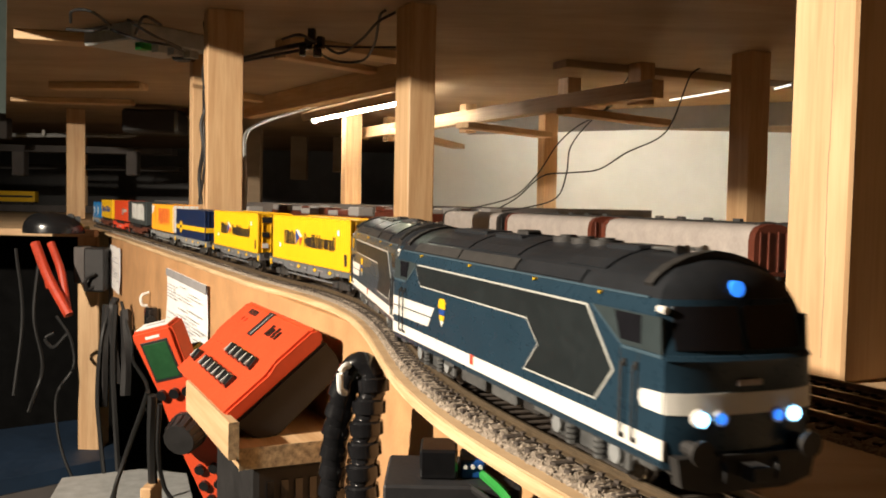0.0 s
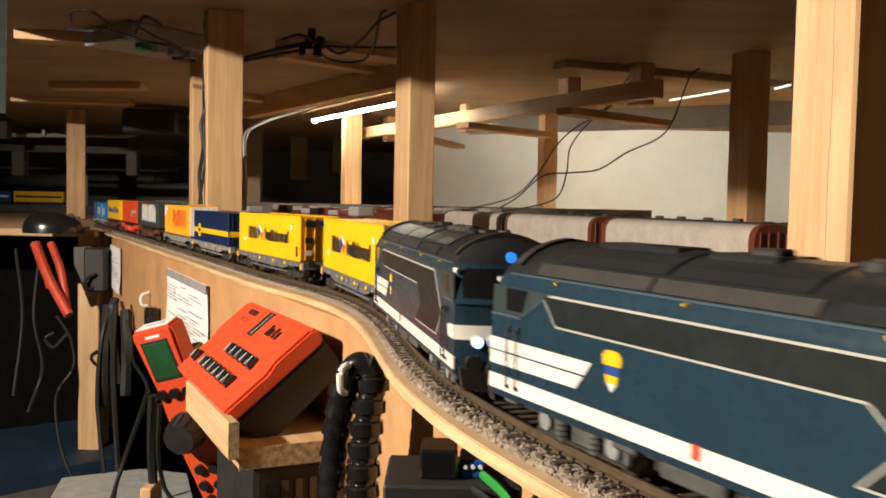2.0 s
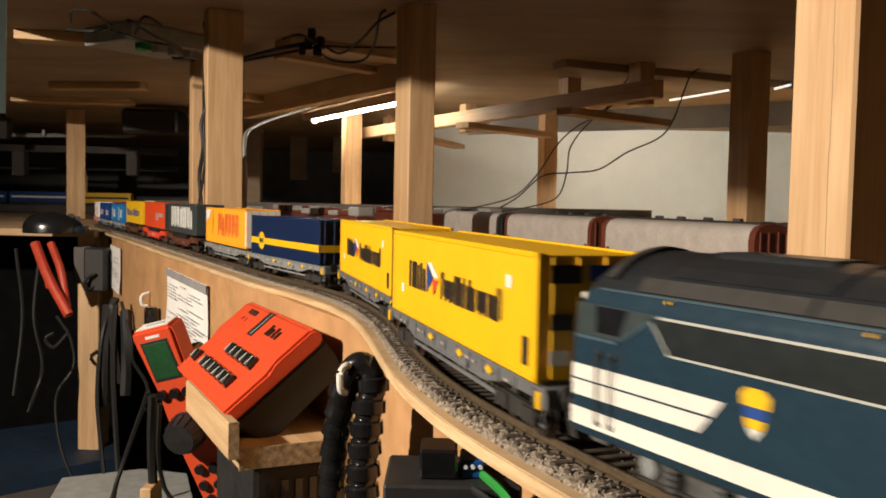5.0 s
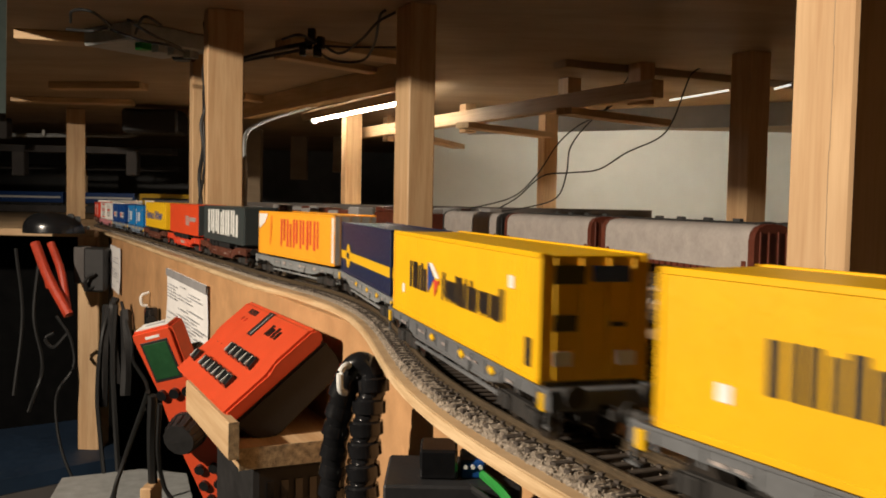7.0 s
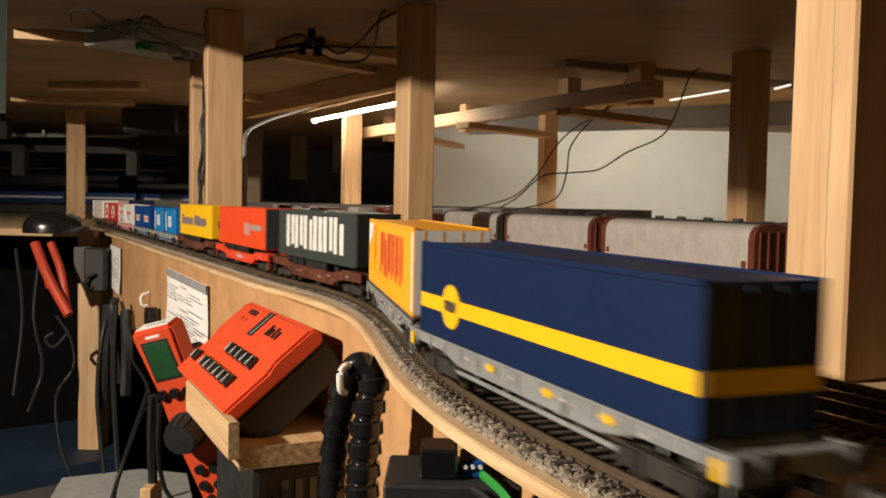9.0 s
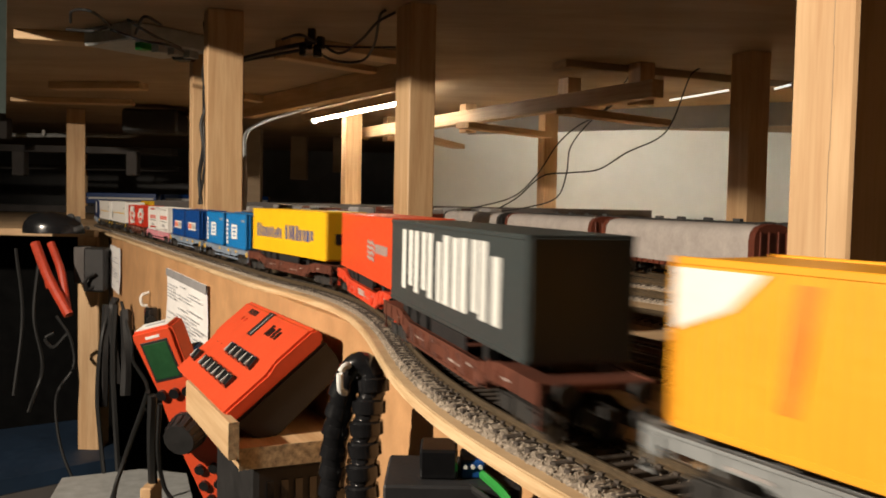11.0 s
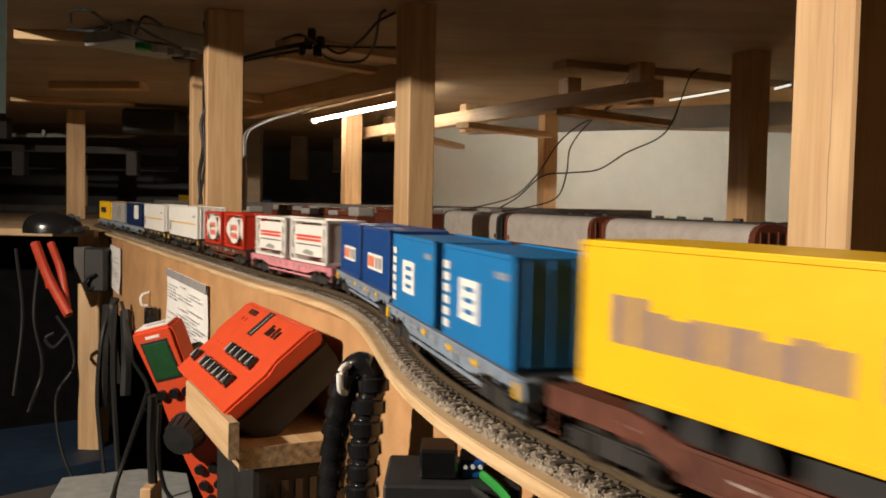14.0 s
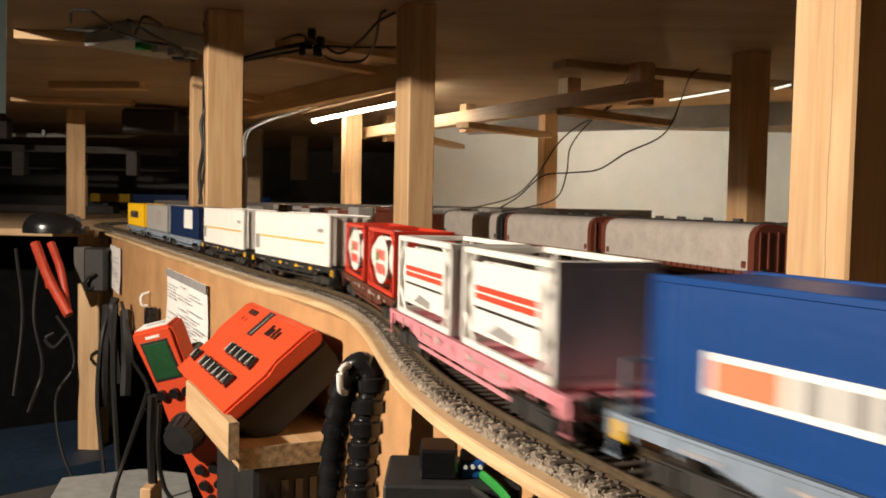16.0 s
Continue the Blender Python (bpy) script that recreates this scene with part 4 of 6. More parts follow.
        for e in (1, -1):
            def cab(pts, mat, name, t=0.15, label=""):
                return on([(x * e, z) for x, z in pts], mat, name, t, label)
            cab([(60.4, 35.2), (86.2, 35.4), (86.8, 28.4), (72.6, 28.4)], P_LCAB, "cab_panel", 0.2, "grey-green panel round the cab window")
            cab([(59.4, 35.2), (60.3, 35.2), (72.5, 28.4), (71.6, 28.4)], P_LCORN, "cab_line", 0.25, "pale slanting line")
            cab([(72.6, 27.6), (87, 27.6), (87, 28.3), (72.6, 28.3)], P_LCORN, "cab_sill", 0.35)
            cab([(72.0, 29.4), (79.6, 29.4), (79.6, 35.0), (69.5, 35.0)], P_GLASS, "cab_window", 0.3)
            for a in (71.5, 78.5):
                cab([(a, 8.6), (a + 0.25, 8.6), (a + 0.25, 27.4), (a, 27.4)], M_BOGIE, "door_gap", 0.05)
            for a in (73.2, 77.6):
                cab([(a, 24.0), (a + 1.2, 24.0), (a + 1.2, 25.6), (a, 25.6)], M_BOGIE, "handrail_foot", 0.5)
                cab([(a, 9.4), (a + 1.2, 9.4), (a + 1.2, 10.4), (a, 10.4)], M_BOGIE, "handrail_foot", 0.5)
                part("handrail", rod(bmesh.new(), (e * side * (a + 0.6), -side * 18.0, 9.8), (e * side * (a + 0.6), -side * 18.0, 25), 0.25, 6), M_BOGIE, ob)
        # gear below the sill
        for a, wd, lo in ((-80, 3, 5.0), (-33, 4, 4.6), (-12, 9, 2.6), (10, 8, 3.0), (33, 4, 4.6), (80, 3, 4.6)):
            part("underframe_box", B(a - wd, a + wd, -side * 14.2 - 1.3, -side * 14.2 + 1.3, lo, 8.2, 0.5), P_UNDER, ob)
    for a in (-52, 52):
        bg = bogie(ob, a, P_UNDER, 27, r=6.0)
        for y in (-1, 1):
            for q in (-13.5, 13.5):
                bm = rod(bmesh.new(), (q, y * 12.0, 6.2), (q, y * 14.0, 6.2), 2.3, 14)
                part("axle_cover", bm, P_WLIGHT, bg, "round pale axle cover", smooth=True)
            for q in (-6.5, 6.5):
                bm = bmesh.new()
                for k in range(4):
                    rod(bm, (q, y * 13.0, 3.2 + 1.3 * k), (q, y * 13.0, 4.0 + 1.3 * k), 1.7, 10)
                part("coil_spring", bm, P_UNDER, bg, smooth=True)
            part("brake_rod", rod(bmesh.new(), (-18, y * 12.8, 3.0), (18, y * 12.8, 3.0), 0.5, 6), M_BOGIE, bg)
    part("fuel_tank", B(-26, 26, -13, 13, 2.0, 8, 0.8), M_BOGIE, ob)
    part("chassis", B(-86, 86, -13, 13, 4.6, 8), M_BOGIE, ob)
    return ob


loco(486.0)
loco(292.0)

# ---- tracks ----


def line_point(line, s, off=0.0):
    if line is None:
        return axis(s, off)
    x, y, h = line
    return x + math.cos(h) * s - math.sin(h) * off, y + math.sin(h) * s + math.cos(h) * off, h


def sleeper_mesh():
    bm = box(bmesh.new(), -1.35, 1.35, -15, 15, -4.9, -2.6, 0.25)
    for y in (-8.25, 8.25):
        box(bm, -0.9, 0.9, y - 1.7, y - 0.7, -2.6, -1.9)
        box(bm, -0.9, 0.9, y + 0.7, y + 1.7, -2.6, -1.9)
    return mesh_of(bm, M_SLEEPER)


SLEEPER = sleeper_mesh()


def track(label, s0, s1, line=None, singles=(), step=6.2):
    ob = tagged(new("track"), label, "track", "model railway tracks", "structure")
    for side in (-8.25, 8.25):
        bm = bmesh.new()
        prev = None
        ss = np.arange(s0, s1, 12.0) if line is None else (s0, s1)
        for s in ss:
            x, y, h = line_point(line, s, side)
            nx, ny = -math.sin(h), math.cos(h)
            ring = [bm.verts.new(((x + nx * a) / 1000, (y + ny * a) / 1000, 1 + (z + RAIL) / 1000)) for a, z in ((-1.1, -2.6), (-1.1, -2.2), (-0.3, -1.8), (-0.3, -0.8), (-0.5, -0.6), (-0.5, -0.1), (-0.4, 0), (0.4, 0), (0.5, -0.1), (0.5, -0.6), (0.3, -0.8), (0.3, -1.8), (1.1, -2.2), (1.1, -2.6))]
            if prev:
                for i in range(13):
                    bm.faces.new((prev[i], prev[i + 1], ring[i + 1], ring[i]))
            prev = ring
        part("rail", bm, M_RAIL, ob)
    rest = []
    for s in np.arange(s0, s1, step):
        x, y, h = line_point(line, s)
        m = Matrix.Translation(mm(x, y, RAIL)) @ Matrix.Rotation(h + 0.02 * math.sin(s * 3.1), 4, "Z")
        if singles and singles[0] <= s <= singles[1]:
            o = new("sleeper", SLEEPER)
            o.parent = ob
            o.matrix_basis = m
        else:
            rest.append(m)
    if rest:
        vs, fs = [], []
        for m in rest:
            k = len(vs)
            vs += [m @ Vector(c) for c in ((-0.00135, -0.015, -0.0049), (0.00135, -0.015, -0.0049), (0.00135, 0.015, -0.0049), (-0.00135, 0.015, -0.0049), (-0.00135, -0.015, -0.0026), (0.00135, -0.015, -0.0026), (0.00135, 0.015, -0.0026), (-0.00135, 0.015, -0.0026))]
            fs += [[k + i for i in q] for q in ((4, 5, 6, 7), (0, 1, 5, 4), (1, 2, 6, 5), (2, 3, 7, 6), (3, 0, 4, 7))]
        me = bpy.data.meshes.new("sleepers")
        me.from_pydata(vs, [], fs)
        me.materials.append(M_SLEEPER)
        o = new("far_sleepers", me)
        o.parent = ob
        tagged(o, kind="stuff")
    return ob


def ballast(name, label, s0, s1, grains, line=None, lo=-18.5, hi=19.0):
    """A bed of fine stones: a low uneven bank with loose grains on it."""
    rnd = random.Random(5)
    vs, fs = [], []
    cols = [lo, lo + 1.2, lo + 3, lo + 5, -11, -9.5, -7, 0, 7, 9.5, 11, hi - 5, hi - 3, hi - 1.2, hi]
    zs = [-5.2, -4.1, -3.4, -3.3, -3.3, -3.7, -4.1, -4.1, -4.1, -3.7, -3.3, -3.3, -3.4, -4.1, -5.2]
    rows = list(np.arange(s0, s1, 1.55))
    for s in rows:
        gap = 0.5 - 0.5 * math.cos(2 * math.pi * (s - s0) / 6.2)
        for c, z in zip(cols, zs):
            x, y, _ = line_point(line, s, c + rnd.uniform(-0.5, 0.5))
            heap = 1.5 * gap - 0.7 if 8 < abs(c) < 15.5 else 0.0
            vs.append(mm(x, y, RAIL + z + heap + rnd.uniform(-0.35, 0.35)))
    n = len(cols)
    for i in range(len(rows) - 1):
        for j in range(n - 1):
            a = i * n + j
            fs.append((a, a + 1, a + n + 1, a + n))
    for _ in range(grains):
        s = s0 + (s1 - s0) * (1 - rnd.random() ** 2)
        c = rnd.choice((rnd.uniform(lo, -7.5), rnd.uniform(lo, -7.5), rnd.uniform(-7.5, 7.5), rnd.uniform(7.5, hi)))
        if abs(c) < 15.2 and math.cos(2 * math.pi * (s - s0) / 6.2) > -0.1:
            continue
        x, y, _ = line_point(line, s, c)
        z = RAIL + float(np.interp(c, cols, zs)) + rnd.uniform(-0.1, 0.5)
        r = rnd.uniform(0.22, 0.5)
        k = len(vs)
        a = rnd.uniform(0, 6.28)
        for q in range(3):
            vs.append(mm(x + r * math.cos(a + 2.1 * q) * rnd.uniform(0.7, 1.3), y + r * math.sin(a + 2.1 * q), z - 0.3 * r + rnd.uniform(-0.2, 0.2)))
        vs.append(mm(x + rnd.uniform(-0.2, 0.2), y + rnd.uniform(-0.2, 0.2), z + r))
        fs += [(k, k + 1, k + 3), (k + 1, k + 2, k + 3), (k + 2, k, k + 3)]
    me = bpy.data.meshes.new(name)
    me.from_pydata(vs, [], fs)
    me.materials.append(M_BALLAST)
    return tagged(new(name, me), label, "ballast", kind="stuff")


track("main track of brown rails on dark sleepers", -2600, 1500, singles=(90, 760))
ballast("ballast", "fine grey-brown ballast along the main track", -1003, 700, 60000, lo=-17.0)
SIDE = radians(-63)
for x, y in ((115.5, 270.5), (132.5, 303.0), (154.0, 427.0), (189.0, 530.0), (221.0, 614.0)):
    ln = (x, y, SIDE)
    track("siding of brown rails on dark sleepers", -620, 600, line=ln, singles=(-60, 120))
    ballast("ballast", "fine brown ballast round a siding", -620, 400, 9000, line=ln)
WAGON_LINE = (160.0, 862.0, radians(-72.5))
track("back siding under covered wagons", -900, 800, line=WAGON_LINE)
track("farther back siding", -900, 800, line=(225.0, 880.0, radians(-72.5)))

# ---- standing stock on the back sidings ----
P_TARP = material("tarpaulin", (0.40, 0.36, 0.33), 0.7, vary=0.12, scale=60, bump=0.2, bump_scale=120)
P_WEND = paint("wagon_end_brown", (0.13, 0.032, 0.016), 0.5, 0.25)


def tarp_wagon(s, line, label, length=230.0, cover=None, ends=None):
    """A covered wagon: a rounded sliding hood between two brown end walls."""
    x, y, h = line_point(line, s)
    ob = thing("hood_wagon", label, "wagon", Matrix.Translation(mm(x, y, 0)) @ Matrix.Rotation(h, 4, "Z"), "standing wagons on the sidings")
    hl = length / 2
    prof = [(-15.5, 12), (-15.5, 34), (-14.4, 39), (-11.5, 42.6), (-6, 44.6), (0, 45.2), (6, 44.6), (11.5, 42.6), (14.4, 39), (15.5, 34), (15.5, 12)]
    bm = bmesh.new()
    rings = []
    n = 46
    for i in range(n + 1):
        xx = -hl + 8 + (length - 16) * i / n
        k = 1 - 0.012 * (i % 2)
        rings.append([bm.verts.new(Vector((xx, py * k, 12 + (pz - 12) * k)) / 1000) for py, pz in prof])
    for p, q in zip(rings, rings[1:]):
        for i in range(len(prof) - 1):
            bm.faces.new((p[i], p[i + 1], q[i + 1], q[i]))
    bm.faces.new(rings[0])
    bm.faces.new(rings[-1])
    part("hood", bm, cover or P_TARP, ob, "pale grey ribbed tarpaulin hood", smooth=True)
    for sgn in (-1, 1):
        e = prism(bmesh.new(), [(a * 1.03, 9 + (b - 9) * 1.02) for a, b in prof], "x", *sorted((sgn * (hl - 8), sgn * (hl - 1))))
        part("end_wall", e, ends or P_WEND, ob, "red-brown end wall")
        bm = bmesh.new()
        for yy in (-11, -4, 4, 11):
            box(bm, *sorted((sgn * (hl - 1.2), sgn * hl)), yy - 0.8, yy + 0.8, 10, 40, 0.2)
        part("end_ribs", bm, ends or P_WEND, ob)
        part("door_plate", B(sgn * (hl - 13) - 2.5, sgn * (hl - 13) + 2.5, -15.9, -15.4, 14, 19), ends or P_WEND, ob)
    part("underframe", B(-hl, hl, -14, 14, 8.5, 12, 0.3), ends or P_WEND, ob)
    bm = bmesh.new()
    for i in range(24):
        a = -hl + 8 + i * (length - 16) / 23
        box(bm, a - 1.2, a + 1.2, -15.3, -14, 8.8, 12.4)
    part("hood_catches", bm, ends or P_WEND, ob)
    for a in (-hl + 34, hl - 34):
        bogie(ob, a, M_BOGIE)
    couplings(ob, hl, M_BOGIE)
    return ob


for s in (128.0, -122.0):
    tarp_wagon(s, WAGON_LINE, "covered wagon with a pale grey hood and brown ends")
# ends black instead of brown: their shade is put into the colour
tarp_wagon(-372.0, WAGON_LINE, "covered wagon with a pale grey hood, ends blackened as shade", ends=M_BOGIE)
M_ROOF2 = paint("dark_roof", (0.06, 0.06, 0.058), 0.6, 0.25)
for s in (30.0, -215.0, 275.0):
    w = tarp_wagon(s, (228.0, 882.0, radians(-72.5)), "dark roofed coach behind the covered wagons", cover=M_ROOF2, ends=M_ROOF2)
    for a in (-60, -20, 25, 70):
        part("roof_vent", B(a - 5, a + 5, -2.5, 2.5, 44.6, 47.5, 0.6), M_ROOF2, w)

rnd = random.Random(3)
for i, (px, py) in enumerate(((-150, 1240), (-240, 1500), (-330, 1420), (-60, 1500), (40, 1620))):
    w = thing("flat_wagon", "brown flat wagon with grey load on a back siding", "wagon", Matrix.Translation(mm(px, py, 0)) @ Matrix.Rotation(SIDE + 0.08, 4, "Z"), "standing wagons on the sidings")
    part("body", B(-95, 95, -14, 14, 8, 36 + 2 * (i % 2), 0.8), P_WEND, w)
    for a in range(-80, 81, 32):
        part("load", B(a - 15, a + 15, -12, 12, 36 + 2 * (i % 2), 43 + rnd.random() * 5, 2.5, 2), P_GREYC if rnd.random() > 0.3 else P_WEND, w)
    for a in (-62, 62):
        bogie(w, a, M_BOGIE)

# ---- the far train, running on its own loop behind the aisle end ----
FAR_Y, FAR_Z = 3150.0, 20.0
# bed coloured dark so that it sinks into the far gloom
tagged(part("far_track_bed", B(-3300, -1150, FAR_Y - 30, FAR_Y + 30, -5, FAR_Z - 1), M_GLOOM, at=ON), "raised bed of the farther line, darkened as gloom", "track bed", kind="structure")


def far_pose(s):
    """Straight to x = -1150, then round a wide left-hand loop."""
    r = 430.0
    if s < 0:
        x, y, a = -1150 + s, FAR_Y, 0.0
    else:
        a = s / r
        x, y = -1150 + r * math.sin(a), FAR_Y + r * (1 - math.cos(a))
        if a > math.pi:
            x, y, a = -1150 - (s - math.pi * r), FAR_Y + 2 * r, math.pi
    return Matrix.Translation(mm(x, y, FAR_Z)) @ Matrix.Rotation(a, 4, "Z")


FAR = []
for k, (off, ln, mat, lab) in enumerate(((0, 175, P_BETZ, "yellow railcar with a dark stripe"), (-185, 240, P_DBLUE, "blue coach with a row of pale windows"), (-435, 240, P_DBLUE, "blue coach with a row of pale windows"), (-685, 240, P_DBLUE, "blue coach with a row of pale windows"))):
    v = thing("railcar" if k == 0 else "coach", lab, "train car", group="farther train")
    part("body", B(-ln / 2, ln / 2, -15, 15, 9, 46, 2.5, 3), mat, v)
    part("stripe", B(-ln / 2 + 8, ln / 2 - 8, -15.3, -15, 24, 31), P_BLK if k == 0 else P_LETWHITE, v)
    part("underframe", B(-ln / 2 + 3, ln / 2 - 3, -12, 12, 4, 9), M_BOGIE, v)
    for a in (-ln / 2 + 30, ln / 2 - 30):
        bogie(v, a, M_BOGIE)
    FAR.append((v, off - ln / 2))

# ---- lamps under the deck ----
t0, t1 = Vector((-328.3, 2262.7, 256.0)), Vector((-87.7, 1813.3, 256.0))
t1 = t0 + (t1 - t0) * 1.16
tube_lamp = thing("tube_lamp", "lit fluorescent tube in a slim fitting under the deck", "lamp", group="tube lamps")
part("tube", rod(bmesh.new(), t0, t1, 4.6, 16), M_TUBE, tube_lamp, "glowing white tube", smooth=True, at=ON)
d = (t1 - t0).normalized()
part("casing", hose(bmesh.new(), [t0 - d * 22 + Vector((0, 0, 20)), t1 + d * 22 + Vector((0, 0, 20))], 10, 4, 1), M_CASING, tube_lamp, at=ON)
# added strip keeps the tube's light off the deck to its left
part("reflector", hose(bmesh.new(), [t0 - d * 10 + Vector((-20, -10, 8)), t1 + d * 10 + Vector((-20, -10, 8))], 13, 4, 1), M_DECK, tube_lamp, "added brown strip shielding the deck", at=ON)
for q in (t0, t1):
    part("holder", rod(bmesh.new(), q - d * 12, q + d * 2, 9, 12), M_WHITE, tube_lamp, at=ON)
# this second tube is added to brighten the wall behind the sidings
u0, u1 = Vector((330, 2240, 268)), Vector((760, 1960, 268))
wall_fill_lamp = thing("tube_lamp", "added tube lamp lighting the wall from behind the beams", "lamp", group="tube lamps")
part("tube", rod(bmesh.new(), u0, u1, 4.6, 16), M_WALL_FILL, wall_fill_lamp, "glowing white tube", smooth=True, at=ON)
d = (u1 - u0).normalized()
part("casing", hose(bmesh.new(), [u0 - d * 22 + Vector((0, 0, 16)), u1 + d * 22 + Vector((0, 0, 16))], 10, 4, 1), M_CASING, wall_fill_lamp, at=ON)



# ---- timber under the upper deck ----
# added board: hides the wall's tube, its grey stands for shaded upper wall
batten("valance", (60, 2370, 286), (1000, 1760, 286), 8, 50, M_DIMWALL, "added grey board hiding a tube, as shaded upper wall", "valance", "")


def bar(a, b, w, h, label="rough sawn pine batten under the upper deck", mat=None):
    return batten("batten", a, b, w, h, mat, label)


bar((-213.5, 2297.1, 240.0), (305.7, 1305.7, 240.0), 22, 26, "long pale pine beam carrying cross battens")
for a, b in (((-108.1, 1953.2, 214.0), (37.0, 2437.4, 214.0)), ((32.4, 1757.8, 214.0), (222.6, 1976.5, 214.0)), ((190.5, 1457.8, 214.0), (396.8, 1640.6, 214.0))):
    bar(a, b, 34, 12, "pine cross batten under the long beam")
for a in ((51.7, 2106.9, 260.0), (224.6, 1645.2, 260.0), (314.1, 1458.3, 260.0), (-152.3, 2469.8, 260.0)):
    blk = part("block", B(-17, 17, -14, 14, -40, 26, 1), M_PINE, at=Matrix.Translation(mm(*a)) @ Matrix.Rotation(GRID, 4, "Z"))
    tagged(blk, "short squared pine block between beam and deck", "block", "spacer blocks")
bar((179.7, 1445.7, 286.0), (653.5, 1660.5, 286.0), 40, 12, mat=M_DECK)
bar((-467.9, 2140.8, 286.0), (-71.0, 1501.9, 286.0), 30, 40)
bar((-867.6, 2571.4, 286.0), (-467.9, 2140.8, 286.0), 40, 22)
bar((-261.1, 1413.4, 286.0), (-120.2, 1571.6, 286.0), 30, 10)
bar((-235.4, 1294.8, 286.0), (-62.9, 1420.9, 286.0), 50, 12)
bar((-808.7, 1861.3, 286.0), (-612.4, 1831.2, 286.0), 40, 14)
bar((-1026.8, 2146.8, 286.0), (-752.1, 2168.3, 286.0), 46, 12)
bar((-449.9, 1973.0, 286.0), (-373.6, 2100.3, 286.0), 30, 14)
bar((-607.7, 1279.7, 286.0), (-476.0, 1312.7, 286.0), 45, 14)
# glowing strips stand in for light showing through gaps in the timber
for a, b in (((453.1, 1750.0, 313.1), (506.7, 1720.0, 303.6)), ((474.6, 1750.0, 324.4), (567.6, 1720.0, 342.1)), ((405.4, 1800.0, 284.6), (461.4, 1750.0, 293.8)), ((445.3, 1800.0, 268.7), (547.1, 1750.0, 284.7)), ((580.0, 1600.0, 268.7), (605.9, 1590.0, 275.8))):
    tagged(part("lit_gap_strip", hose(bmesh.new(), [a, b], 2, 6, 1), M_GLOW, at=ON), "glowing strip standing in for light between the boards", "lamp", "lamp diffusers")

# ---- electrics under the deck ----


def wire(pts, r, label, mat=None, name="wire"):
    return tagged(part(name, hose(bmesh.new(), pts, r, 6, 6), mat or M_RUBBER, smooth=True, at=ON), label, "cable", "loose wiring")


p0, p1 = Vector((-456.6, 1217.3, 272.0)), Vector((-380.9, 1324.0, 272.0))
mod = thing("junction_module", "grey plastic electronics module screwed under the deck", "module", Matrix.Translation(mm(*((p0 + p1) / 2))) @ Matrix.Rotation(math.atan2(p1.y - p0.y, p1.x - p0.x), 4, "Z"))
ln = (p1 - p0).length / 2
part("case", B(-ln, ln, -55, 55, -10, 14, 2), M_GREY, mod)
for a in (-0.6, -0.2, 0.2, 0.6):
    part("terminal", B(a * ln - 8, a * ln + 8, -50, -34, -20, -10, 1), M_GREEN if a < -0.4 else M_GREY, mod)
for k, pts in enumerate(([(-473.5, 1127.4, 262.0), (-432.0, 1097.0, 255.0), (-418.0, 1114.3, 262.0)], [(-450.1, 1083.0, 262.0), (-437.1, 1056.4, 270.0), (-407.4, 1034.6, 266.0), (-407.6, 1095.6, 262.0)], [(-417.2, 1121.4, 262.0), (-380.7, 1127.6, 250.0), (-358.1, 1168.5, 252.0), (-362.1, 1245.2, 256.0)], [(-374.1, 1058.8, 262.0), (-353.5, 1086.9, 250.0), (-356.6, 1213.0, 256.0)], [(-387.4, 1126.4, 258.0), (-348.1, 1040.3, 262.0), (-344.0, 1089.1, 262.0)])):
    wire(pts, 1.8, "thin black wire looped round the module")
part_k = tagged(part("connector", B(-14, 14, -12, 12, -12, 12, 2), M_BLACK, at=Matrix.Translation(mm(*(-374.4, 1287.6, 262.0)))), "small black plug hanging under the deck", "connector")
for pts, r in (([(-323.7, 1437.0, 278.0), (-234.3, 1247.2, 262.0), (-187.8, 1197.8, 262.0), (-173.9, 1205.0, 268.0)], 3.4), ([(-327.0, 1460.1, 278.0), (-227.9, 1254.9, 258.0), (-189.3, 1232.8, 262.0)], 2.2), ([(-172.7, 1196.5, 268.0), (-146.2, 1226.6, 255.0), (-108.2, 1144.8, 260.0), (-84.0, 1086.0, 270.0), (-61.9, 1074.2, 280.0)], 1.8), ([(-180.9, 1227.3, 262.0), (-161.9, 1291.6, 255.0), (-121.7, 1292.8, 256.0), (-96.5, 1195.6, 262.0), (-81.1, 1082.4, 276.0), (-73.2, 1072.2, 282.0)], 1.8), ([(-220.5, 1213.0, 270.0), (-184.9, 1133.4, 262.0), (-173.2, 1179.4, 262.0)], 1.8), ([(-177.6, 1205.1, 262.0), (-130.0, 1216.9, 262.0), (-73.6, 1292.0, 276.0)], 1.5)):
    wire(pts, r, "black wire hanging under the deck")
for i in range(5):
    tagged(part("plug", B(-4, 4, -5, 5, -9, 7, 1.2), M_BLACK, at=Matrix.Translation(mm(*(-177.9, 1191.2, 264.0))) @ Matrix.Translation((0.006 * i - 0.012, 0.01 * (i % 2), 0.01 * (i % 3) - 0.01)) @ Matrix.Rotation(i * 0.7, 4, "Z")), "small black plug in a cluster of wires", "connector", "wire plugs")
